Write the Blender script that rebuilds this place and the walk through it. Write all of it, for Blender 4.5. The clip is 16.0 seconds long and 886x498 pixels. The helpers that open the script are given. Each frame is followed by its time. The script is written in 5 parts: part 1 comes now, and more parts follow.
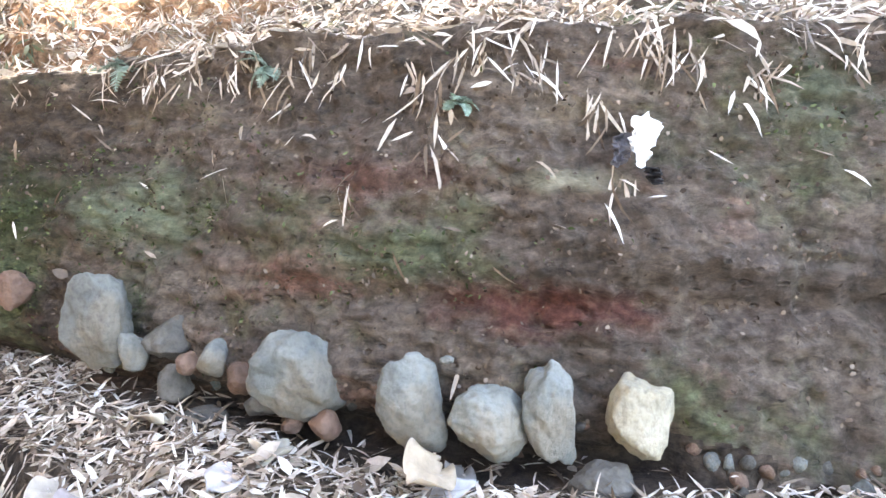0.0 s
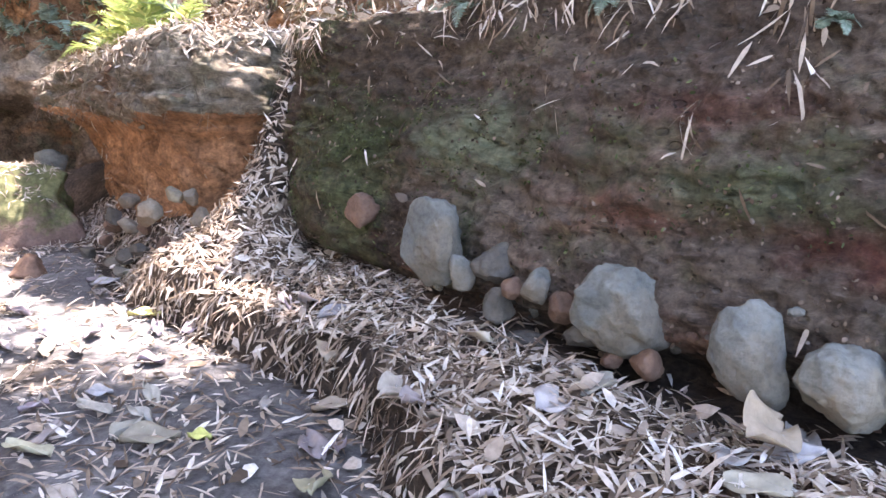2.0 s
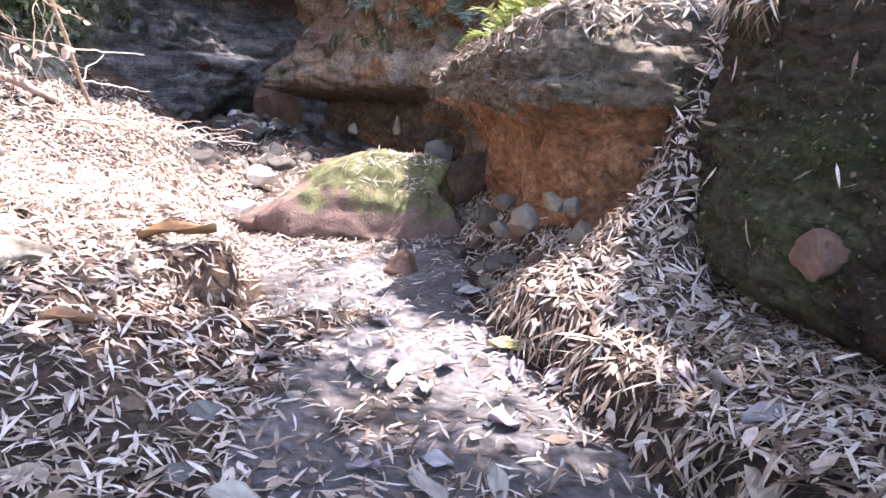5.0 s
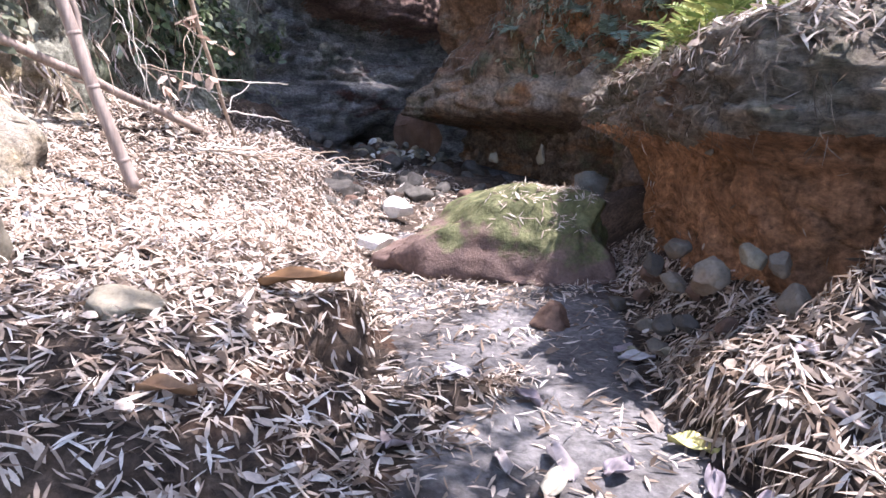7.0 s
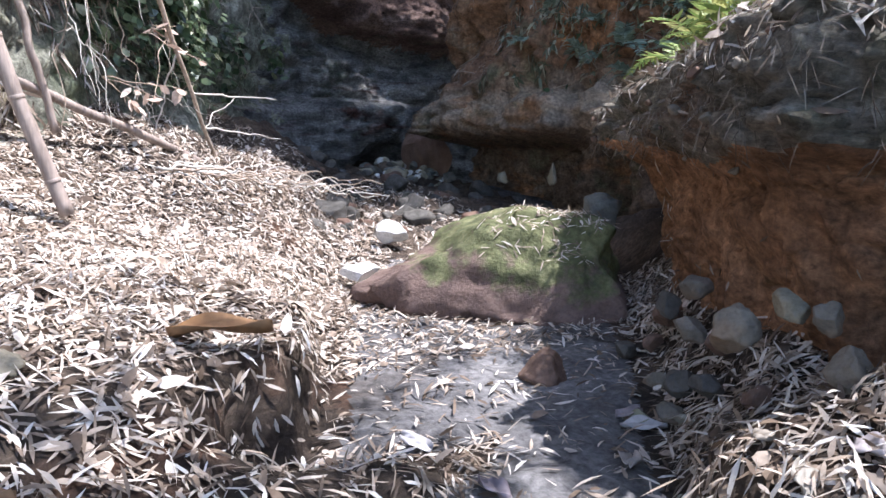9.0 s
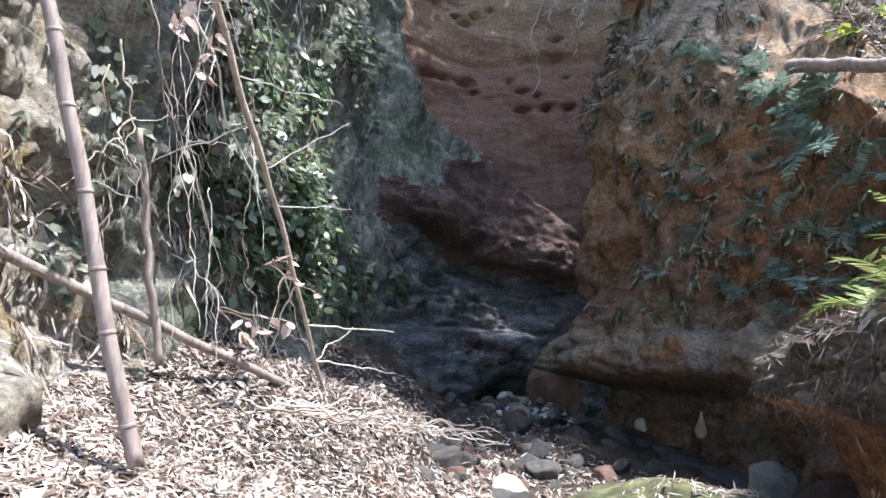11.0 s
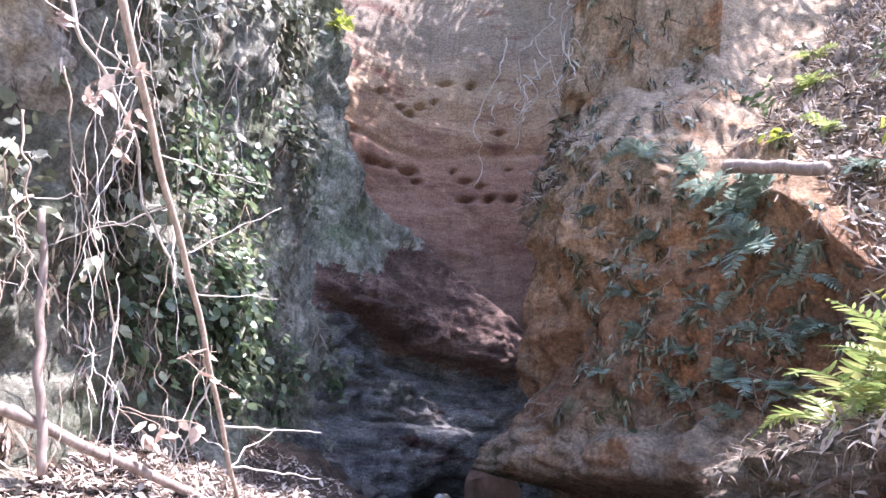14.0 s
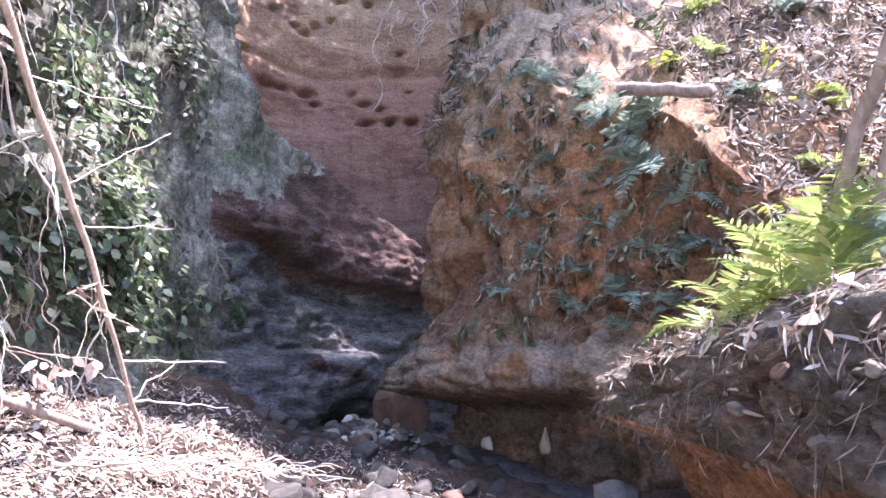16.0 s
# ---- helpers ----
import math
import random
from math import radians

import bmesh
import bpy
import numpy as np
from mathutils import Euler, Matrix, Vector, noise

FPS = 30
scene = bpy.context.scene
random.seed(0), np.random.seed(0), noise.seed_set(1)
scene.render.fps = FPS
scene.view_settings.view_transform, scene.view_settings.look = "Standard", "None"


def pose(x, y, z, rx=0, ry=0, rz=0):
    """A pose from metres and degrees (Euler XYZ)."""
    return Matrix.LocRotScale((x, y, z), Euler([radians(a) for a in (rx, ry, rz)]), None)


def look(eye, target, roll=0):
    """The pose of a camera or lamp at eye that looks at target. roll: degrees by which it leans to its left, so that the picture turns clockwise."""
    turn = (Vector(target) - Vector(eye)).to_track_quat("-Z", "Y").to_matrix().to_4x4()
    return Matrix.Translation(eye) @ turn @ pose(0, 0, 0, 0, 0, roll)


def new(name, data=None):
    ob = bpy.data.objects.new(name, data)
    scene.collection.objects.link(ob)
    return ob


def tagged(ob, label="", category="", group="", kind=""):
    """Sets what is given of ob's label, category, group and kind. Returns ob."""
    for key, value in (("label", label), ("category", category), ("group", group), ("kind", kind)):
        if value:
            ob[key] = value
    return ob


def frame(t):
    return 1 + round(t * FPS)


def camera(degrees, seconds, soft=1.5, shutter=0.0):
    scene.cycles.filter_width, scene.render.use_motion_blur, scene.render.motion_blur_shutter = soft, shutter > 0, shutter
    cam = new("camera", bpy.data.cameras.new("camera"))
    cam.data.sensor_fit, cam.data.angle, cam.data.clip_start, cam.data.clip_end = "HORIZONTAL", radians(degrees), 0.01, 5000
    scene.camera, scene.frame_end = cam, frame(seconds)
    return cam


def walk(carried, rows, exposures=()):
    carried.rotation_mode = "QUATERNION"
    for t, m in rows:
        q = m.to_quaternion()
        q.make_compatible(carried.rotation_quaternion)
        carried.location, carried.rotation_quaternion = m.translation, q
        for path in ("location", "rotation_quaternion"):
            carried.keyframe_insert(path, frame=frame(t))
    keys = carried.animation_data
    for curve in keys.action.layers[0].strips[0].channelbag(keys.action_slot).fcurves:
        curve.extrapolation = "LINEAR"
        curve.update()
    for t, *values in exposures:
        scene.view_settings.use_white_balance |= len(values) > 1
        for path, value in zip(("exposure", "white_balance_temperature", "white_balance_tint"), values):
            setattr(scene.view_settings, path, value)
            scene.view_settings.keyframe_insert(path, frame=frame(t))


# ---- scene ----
cam = camera(64.2, 16.0)
ROWS = [
    (0.0, 0.0, 0.0, 1.5, 82.76, 0.08, -1.51),
    (0.5, -0.016, 0.004, 1.504, 82.36, 0.09, 1.29),
    (1.0, -0.041, -0.007, 1.499, 81.59, 0.46, 5.24),
    (1.5, -0.105, -0.022, 1.492, 78.72, 0.78, 11.64),
    (2.0, -0.185, 0.013, 1.431, 78.52, -0.04, 21.62),
    (2.5, -0.314, 0.249, 1.46, 77.65, 2.15, 33.1),
    (3.0, -0.477, 0.328, 1.471, 77.71, 1.83, 45.33),
    (3.5, -0.551, 0.366, 1.473, 77.93, 1.31, 46.15),
    (4.0, -0.744, 0.471, 1.484, 75.75, -0.68, 45.94),
    (4.2, -0.797, 0.565, 1.441, 76.13, 0.27, 48.54),
    (6.3, -1.417, 1.089, 1.414, 79.29, -0.83, 53.21),
    (6.5, -1.492, 1.111, 1.434, 79.43, -0.69, 54.82),
    (7.0, -1.659, 1.187, 1.436, 79.85, 0.17, 62.08),
    (7.5, -1.803, 1.39, 1.399, 80.28, 1.57, 65.24),
    (8.0, -1.881, 1.583, 1.405, 80.71, 1.44, 64.82),
    (8.2, -1.931, 1.627, 1.394, 80.78, 1.07, 62.23),
    (10.3, -2.674, 2.088, 1.458, 87.21, -0.87, 72.86),
    (10.5, -2.739, 2.1, 1.53, 90.3, -1.14, 73.38),
    (11.0, -2.888, 2.162, 1.572, 99.31, -1.81, 74.42),
    (11.5, -3.021, 2.232, 1.631, 103.84, -1.3, 75.52),
    (12.0, -3.09, 2.268, 1.661, 105.99, -0.8, 80.04),
    (12.5, -3.141, 2.293, 1.684, 107.46, -0.03, 81.81),
    (13.0, -3.164, 2.305, 1.694, 108.0, -0.7, 80.07),
    (13.5, -3.188, 2.318, 1.706, 106.81, -1.35, 75.37),
    (14.0, -3.207, 2.329, 1.713, 106.49, -2.05, 69.63),
    (14.5, -3.195, 2.322, 1.709, 106.62, -1.53, 66.32),
    (15.0, -3.194, 2.321, 1.708, 105.71, -1.11, 64.49),
    (15.5, -3.197, 2.324, 1.71, 102.07, 0.12, 63.74),
    (16.0, -3.198, 2.324, 1.71, 100.43, 1.05, 62.3),
]
walk(cam, [(t, pose(x, y, z, rx, ry, rz)) for t, x, y, z, rx, ry, rz in ROWS],
     exposures=[(0.0, 4.2, 7500, 15), (1.0, 3.85, 7350, 18), (1.6, 3.55, 7200, 22), (2.5, 3.25, 6850, 24), (4.0, 3.05, 6650, 27), (7.0, 2.2, 6250, 24), (10.5, 1.85, 5850, 10), (11.2, 1.95, 5900, 13), (12.0, 2.3, 6000, 22), (14.0, 2.68, 5980, 28), (16.0, 2.9, 6000, 33)])

# ---- sky and sun ----
SUN_TO = Vector((0.26, 0.46, 1.2)).normalized()
world = bpy.data.worlds.new("sky")
scene.world = world
world.use_nodes = True
wn = world.node_tree
sky = wn.nodes.new("ShaderNodeTexSky")
sky.sky_type, sky.sun_disc = "NISHITA", False
sky.sun_elevation = math.asin(SUN_TO.z)
sky.sun_rotation = math.atan2(SUN_TO.x, SUN_TO.y)
wn.nodes["Background"].inputs[1].default_value = 0.15
wn.links.new(sky.outputs[0], wn.nodes["Background"].inputs[0])
sun_data = bpy.data.lights.new("sun", "SUN")
sun_data.energy, sun_data.angle, sun_data.color = 3.6, radians(0.6), (1.0, 0.97, 0.94)
sun = new("sun", sun_data)
sun.matrix_world = look((0, 0, 30), Vector((0, 0, 30)) - SUN_TO)

# ---- materials ----
def material(name, rough=0.9):
    m = bpy.data.materials.new(name)
    m.use_nodes = True
    b = m.node_tree.nodes["Principled BSDF"]
    b.inputs["Roughness"].default_value = rough
    b.inputs["Specular IOR Level"].default_value = 0.25
    return m, m.node_tree, b


def link(nt, a, b):
    nt.links.new(a, b)


def coords(nt, scale=(1, 1, 1)):
    tc, mp = nt.nodes.new("ShaderNodeTexCoord"), nt.nodes.new("ShaderNodeMapping")
    mp.inputs["Scale"].default_value = scale
    link(nt, tc.outputs["Object"], mp.inputs["Vector"])
    return mp.outputs[0]


def noise_tex(nt, vec, scale, detail=6, rough=0.6, distort=0.0):
    n = nt.nodes.new("ShaderNodeTexNoise")
    n.inputs["Scale"].default_value, n.inputs["Detail"].default_value = scale, detail
    n.inputs["Roughness"].default_value, n.inputs["Distortion"].default_value = rough, distort
    link(nt, vec, n.inputs["Vector"])
    return n.outputs["Fac"]


def ramp(nt, fac, stops):
    r = nt.nodes.new("ShaderNodeValToRGB")
    e = r.color_ramp.elements
    while len(e) < len(stops):
        e.new(0.5)
    for k, (p, c) in enumerate(stops):
        e[k].position = p
        e[k].color = (*c, 1) if isinstance(c, tuple) else (c, c, c, 1)
    link(nt, fac, r.inputs[0])
    return r.outputs[0]


def mix(nt, fac, a, b, mode="MIX"):
    m = nt.nodes.new("ShaderNodeMix")
    m.data_type, m.blend_type = "RGBA", mode
    for sock, v in ((m.inputs[0], fac), (m.inputs[6], a), (m.inputs[7], b)):
        if hasattr(v, "is_linked"):
            link(nt, v, sock)
        else:
            sock.default_value = v if not isinstance(v, tuple) else (*v, 1)
    return m.outputs[2]


def bump(nt, bsdf, height, strength, dist):
    b = nt.nodes.new("ShaderNodeBump")
    b.inputs["Strength"].default_value, b.inputs["Distance"].default_value = strength, dist
    link(nt, height, b.inputs["Height"])
    link(nt, b.outputs[0], bsdf.inputs["Normal"])


def blob(nt, v, at, radii, ragged=0.9):
    """A ragged patch round a place: 1 inside, 0 outside."""
    mp = nt.nodes.new("ShaderNodeMapping")
    mp.vector_type = "TEXTURE"
    mp.inputs["Location"].default_value, mp.inputs["Scale"].default_value = at, radii
    link(nt, v, mp.inputs["Vector"])
    far, add = nt.nodes.new("ShaderNodeVectorMath"), nt.nodes.new("ShaderNodeMath")
    far.operation, add.operation = "LENGTH", "MULTIPLY_ADD"
    link(nt, mp.outputs[0], far.inputs[0])
    link(nt, noise_tex(nt, v, 5.5, 8, 0.72), add.inputs[0])
    add.inputs[1].default_value = ragged * 2
    link(nt, far.outputs["Value"], add.inputs[2])
    return ramp(nt, halve(nt, add.outputs[0]), [(ragged * 0.5 + 0.12, 1.0), (ragged * 0.5 + 0.42, 0.0)])


def halve(nt, val):
    m = nt.nodes.new("ShaderNodeMath")
    m.operation = "MULTIPLY"
    link(nt, val, m.inputs[0])
    m.inputs[1].default_value = 0.5
    return m.outputs[0]


def earth(name, dark, mid, light, moss=None, moss_at=(0.55, 0.68), moss_scale=0.9, tint=None, tint_at=(0.55, 0.7), tint_scale=0.7,
          grey=None, grey_at=(0.6, 0.75), grey_scale=1.2, layers=3.0, depth=0.03, damp=None, strata=(), patches=(), grit=0.75, pitted=0.0, streaks=0.0):
    """Cliff earth: grain, grit, blotches, bedding in level layers, pits, run-off streaks, and patches of moss, other earth and crust."""
    m, nt, b = material(name, 0.95)
    v = coords(nt)
    flat = coords(nt, (1, 1, layers))
    big = noise_tex(nt, flat, 1.1, 8, 0.62, 0.4)
    fine = noise_tex(nt, v, 22, 6, 0.7)
    col = ramp(nt, big, [(0.28, dark), (0.5, mid), (0.72, light)])
    if strata:
        sep, add = nt.nodes.new("ShaderNodeSeparateXYZ"), nt.nodes.new("ShaderNodeMath")
        link(nt, v, sep.inputs[0])
        add.operation = "MULTIPLY_ADD"
        link(nt, noise_tex(nt, coords(nt, (1, 1, 2)), 0.9, 8, 0.65, 0.5), add.inputs[0])
        add.inputs[1].default_value = 1.6
        link(nt, sep.outputs["Z"], add.inputs[2])
        scale = nt.nodes.new("ShaderNodeMath")
        scale.operation = "DIVIDE"
        link(nt, add.outputs[0], scale.inputs[0])
        scale.inputs[1].default_value = 16.0
        col = mix(nt, 0.72, col, ramp(nt, scale.outputs[0], [((z + 0.8) / 16.0, c) for z, c in strata]))
    if tint:
        col = mix(nt, ramp(nt, noise_tex(nt, flat, tint_scale, 7, 0.6, 0.6), [(tint_at[0], 0.0), (tint_at[1], 1.0)]), col, tint)
    if grey:
        streak = coords(nt, (1, 1, 0.45))
        col = mix(nt, ramp(nt, noise_tex(nt, streak, grey_scale, 9, 0.68), [(grey_at[0], 0.0), (grey_at[1], 0.9)]), col, grey)
    if moss:
        spread = noise_tex(nt, v, moss_scale, 9, 0.7)
        if damp:
            sep, along, add = (nt.nodes.new("ShaderNode" + k) for k in ("SeparateXYZ", "MapRange", "Math"))
            link(nt, v, sep.inputs[0])
            link(nt, sep.outputs["X"], along.inputs[0])
            along.inputs[1].default_value, along.inputs[2].default_value = damp
            col = mix(nt, along.outputs[0], col, mix(nt, 1.0, col, (0.55, 0.52, 0.47), "MULTIPLY"))
            add.operation = "MULTIPLY_ADD"
            link(nt, along.outputs[0], add.inputs[0])
            add.inputs[1].default_value = 0.075
            link(nt, spread, add.inputs[2])
            spread = add.outputs[0]
        col = mix(nt, ramp(nt, spread, [(moss_at[0], 0.0), (moss_at[1], 0.85)]), col, moss)
    for at, radii, colour, strength in patches:
        mask = mix(nt, 1.0, blob(nt, v, at, radii), (strength, strength, strength), "MULTIPLY")
        col = mix(nt, mask, col, colour)
    if streaks:
        run = noise_tex(nt, coords(nt, (3.2, 3.2, 0.35)), 1.6, 8, 0.7, 0.3)
        col = mix(nt, streaks, col, ramp(nt, run, [(0.36, 0.3), (0.5, 1.0), (0.66, 1.35)]), "MULTIPLY")
    col = mix(nt, 0.75, col, ramp(nt, fine, [(0.3, 0.32), (0.5, 0.98), (0.7, 1.6)]), "MULTIPLY")
    patchy = noise_tex(nt, flat, 6, 10, 0.75, 0.5)
    col = mix(nt, 0.7, col, ramp(nt, patchy, [(0.3, 0.45), (0.5, 1.0), (0.7, 1.4)]), "MULTIPLY")
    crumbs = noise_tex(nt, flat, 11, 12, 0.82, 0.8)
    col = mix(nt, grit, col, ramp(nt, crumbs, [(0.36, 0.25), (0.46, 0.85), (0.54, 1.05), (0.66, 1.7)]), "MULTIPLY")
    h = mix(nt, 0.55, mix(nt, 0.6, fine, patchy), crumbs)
    # pits: the shade inside them is multiplied into the colour, besides the relief
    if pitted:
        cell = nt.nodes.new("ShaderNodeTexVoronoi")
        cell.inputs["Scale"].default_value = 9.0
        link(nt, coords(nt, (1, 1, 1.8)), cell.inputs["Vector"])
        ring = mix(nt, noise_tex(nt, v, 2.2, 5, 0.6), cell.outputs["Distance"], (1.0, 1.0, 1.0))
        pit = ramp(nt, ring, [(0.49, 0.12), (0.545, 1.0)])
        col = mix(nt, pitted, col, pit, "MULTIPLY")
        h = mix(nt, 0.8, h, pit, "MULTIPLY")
    link(nt, col, b.inputs["Base Color"])
    bump(nt, b, h, 1.0, depth * 2.2)
    return m


def stone_mat(name, dark, light, moss=None, crust=None):
    m, nt, b = material(name, 0.8)
    v = coords(nt)
    col = ramp(nt, noise_tex(nt, v, 3.5, 9, 0.65, 0.3), [(0.3, dark), (0.7, light)])
    if crust:
        col = mix(nt, ramp(nt, noise_tex(nt, v, 2.1, 5, 0.6), [(0.5, 0.0), (0.6, 1.0)]), col, crust)
    if moss:
        col = mix(nt, ramp(nt, noise_tex(nt, v, 2.4, 7, 0.65), [(0.5, 0.0), (0.62, 0.9)]), col, moss)
    fine = noise_tex(nt, v, 45, 5, 0.7)
    col = mix(nt, 0.6, col, ramp(nt, fine, [(0.3, 0.55), (0.55, 1.1)]), "MULTIPLY")
    oi = nt.nodes.new("ShaderNodeObjectInfo")
    col = mix(nt, 1.0, col, ramp(nt, oi.outputs["Random"], [(0.0, (0.75, 0.74, 0.72)), (1.0, (1.15, 1.12, 1.05))]), "MULTIPLY")
    link(nt, col, b.inputs["Base Color"])
    bump(nt, b, fine, 0.7, 0.012)
    return m


def leaf_mat(name, stops, rough=0.6, sheen=0.3, through_light=0.25):
    """Leaves: each island its own shade, streaked along its length, a little light through the blade."""
    m, nt, b = material(name, rough)
    g = nt.nodes.new("ShaderNodeNewGeometry")
    col = ramp(nt, g.outputs["Random Per Island"], stops)
    col = mix(nt, 0.6, col, ramp(nt, noise_tex(nt, coords(nt), 35, 4, 0.6), [(0.3, 0.55), (0.65, 1.2)]), "MULTIPLY")
    link(nt, col, b.inputs["Base Color"])
    b.inputs["Specular IOR Level"].default_value = sheen
    t = nt.nodes.new("ShaderNodeBsdfTranslucent")
    link(nt, col, t.inputs[0])
    mx = nt.nodes.new("ShaderNodeMixShader")
    mx.inputs[0].default_value = through_light
    link(nt, b.outputs[0], mx.inputs[1])
    link(nt, t.outputs[0], mx.inputs[2])
    link(nt, mx.outputs[0], nt.nodes["Material Output"].inputs[0])
    return m


def wood_mat(name, dark, light, scale=(14, 14, 1.5)):
    m, nt, b = material(name, 0.65)
    v = coords(nt, scale)
    col = ramp(nt, noise_tex(nt, v, 2.0, 7, 0.65), [(0.3, dark), (0.7, light)])
    col = mix(nt, 0.6, col, ramp(nt, noise_tex(nt, coords(nt), 7, 5, 0.6), [(0.35, 0.6), (0.65, 1.15)]), "MULTIPLY")
    link(nt, col, b.inputs["Base Color"])
    bump(nt, b, noise_tex(nt, v, 6, 4, 0.6), 0.4, 0.004)
    return m


M_DULL = leaf_mat("dull_dry_stalk", [(0.0, (0.05, 0.036, 0.027)), (0.5, (0.19, 0.15, 0.115)), (1.0, (0.42, 0.36, 0.30))])
RUST, MOSS, TAN = (0.12, 0.042, 0.03), (0.12, 0.14, 0.085), (0.30, 0.24, 0.165)
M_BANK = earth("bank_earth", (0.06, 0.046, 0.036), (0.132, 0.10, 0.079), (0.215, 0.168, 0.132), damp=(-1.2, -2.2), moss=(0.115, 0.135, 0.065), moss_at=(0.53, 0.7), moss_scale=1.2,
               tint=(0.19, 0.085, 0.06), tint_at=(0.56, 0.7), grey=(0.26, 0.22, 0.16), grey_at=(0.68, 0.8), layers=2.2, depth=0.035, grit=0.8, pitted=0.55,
               patches=[((0.5, 2.7, 0.93), (0.72, 1.0, 0.15), RUST, 0.95), ((-0.25, 2.8, 1.42), (0.8, 1.2, 0.14), RUST, 0.55), ((1.3, 2.6, 1.1), (0.5, 1.0, 0.5), (0.13, 0.10, 0.085), 0.5),
                        ((-1.45, 3.3, 1.25), (0.75, 1.2, 0.34), (0.18, 0.205, 0.13), 0.9), ((-0.2, 2.8, 1.1), (0.6, 1.0, 0.16), MOSS, 0.75), ((1.5, 2.5, 1.75), (0.4, 1.0, 0.25), MOSS, 0.7),
                        ((-1.5, 3.3, 1.72), (0.2, 1.0, 0.13), TAN, 0.85), ((-1.1, 3.1, 1.72), (0.26, 1.0, 0.14), TAN, 0.85), ((0.55, 2.6, 1.42), (0.4, 1.0, 0.07), (0.30, 0.28, 0.2), 0.7),
                        ((0.6, 2.6, 1.7), (0.3, 1.0, 0.14), TAN, 0.45), ((-2.3, 3.8, 1.2), (0.6, 1.0, 0.45), (0.055, 0.07, 0.028), 0.8)])
M_BLOCK = earth("red_earth", (0.16, 0.08, 0.042), (0.33, 0.168, 0.088), (0.48, 0.265, 0.15), moss=(0.10, 0.11, 0.055), moss_at=(0.58, 0.72),
                grey=(0.24, 0.20, 0.15), grey_at=(0.6, 0.76), layers=2.0, streaks=0.5)
M_CAP = earth("outcrop_cap_earth", (0.09, 0.078, 0.06), (0.28, 0.24, 0.19), (0.5, 0.45, 0.38), moss=(0.085, 0.10, 0.05), moss_at=(0.5, 0.66), tint=(0.20, 0.12, 0.075), tint_at=(0.55, 0.68), layers=2.5, depth=0.06, grit=0.9)
M_LEFT = earth("left_cliff_earth", (0.105, 0.105, 0.082), (0.235, 0.232, 0.182), (0.40, 0.385, 0.31), moss=(0.115, 0.145, 0.08), moss_at=(0.5, 0.66),
               tint=(0.22, 0.15, 0.10), tint_at=(0.58, 0.74), grey=(0.34, 0.335, 0.30), grey_at=(0.58, 0.76), layers=1.0, streaks=0.75, depth=0.045)
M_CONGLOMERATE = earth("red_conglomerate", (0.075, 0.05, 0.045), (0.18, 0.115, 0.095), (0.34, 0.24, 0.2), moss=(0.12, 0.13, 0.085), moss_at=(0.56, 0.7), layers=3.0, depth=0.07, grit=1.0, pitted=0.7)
M_NEAR = earth("pale_cliff_earth", (0.22, 0.175, 0.12), (0.45, 0.39, 0.30), (0.62, 0.57, 0.48), tint=(0.36, 0.27, 0.13), tint_at=(0.52, 0.66),
               grey=(0.58, 0.55, 0.49), grey_at=(0.5, 0.66), layers=1.5, depth=0.06, grit=0.9)
M_BACK = earth("sandstone_earth", (0.18, 0.12, 0.085), (0.29, 0.20, 0.14), (0.40, 0.29, 0.20), tint=(0.20, 0.105, 0.08), tint_at=(0.54, 0.68), layers=3.5, grit=0.45, depth=0.02, streaks=0.25,
               strata=[(3.0, (0.12, 0.075, 0.065)), (6.3, (0.18, 0.105, 0.085)), (7.4, (0.27, 0.155, 0.12)), (9.0, (0.30, 0.17, 0.125)), (9.7, (0.42, 0.28, 0.185)), (11.2, (0.40, 0.30, 0.2)), (12.5, (0.30, 0.26, 0.21))])
M_RIGHT = earth("right_cliff_earth", (0.12, 0.08, 0.054), (0.26, 0.17, 0.11), (0.42, 0.30, 0.20), moss=(0.12, 0.14, 0.08), moss_at=(0.57, 0.7),
                tint=(0.38, 0.18, 0.08), tint_at=(0.56, 0.70), grey=(0.33, 0.29, 0.22), grey_at=(0.58, 0.72), layers=1.4, streaks=0.55, depth=0.04,
                strata=[(0.3, (0.14, 0.09, 0.06)), (1.6, (0.23, 0.18, 0.135)), (2.1, (0.33, 0.27, 0.205)), (2.5, (0.19, 0.10, 0.06)), (3.6, (0.29, 0.155, 0.085)), (4.6, (0.42, 0.255, 0.145)), (6.2, (0.44, 0.34, 0.23))])
M_GROUND = earth("creek_sand", (0.075, 0.072, 0.072), (0.135, 0.128, 0.128), (0.22, 0.21, 0.205), tint=(0.07, 0.058, 0.05), tint_at=(0.56, 0.68), layers=1.0, depth=0.016, grit=0.4)
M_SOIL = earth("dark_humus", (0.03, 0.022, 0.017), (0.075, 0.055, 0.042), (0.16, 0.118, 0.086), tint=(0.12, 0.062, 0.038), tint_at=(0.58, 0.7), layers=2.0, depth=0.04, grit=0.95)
M_STONE = stone_mat("grey_stone", (0.085, 0.092, 0.09), (0.235, 0.245, 0.235), crust=(0.18, 0.165, 0.14))
M_DUST = stone_mat("dusty_stone", (0.11, 0.095, 0.08), (0.27, 0.24, 0.205), crust=(0.20, 0.15, 0.11))
M_PALE = stone_mat("pale_stone", (0.19, 0.168, 0.128), (0.33, 0.295, 0.23))
M_WHITE = stone_mat("white_stone", (0.5, 0.49, 0.48), (0.72, 0.71, 0.7))
M_REDSTONE = stone_mat("red_stone", (0.10, 0.062, 0.047), (0.21, 0.135, 0.105))
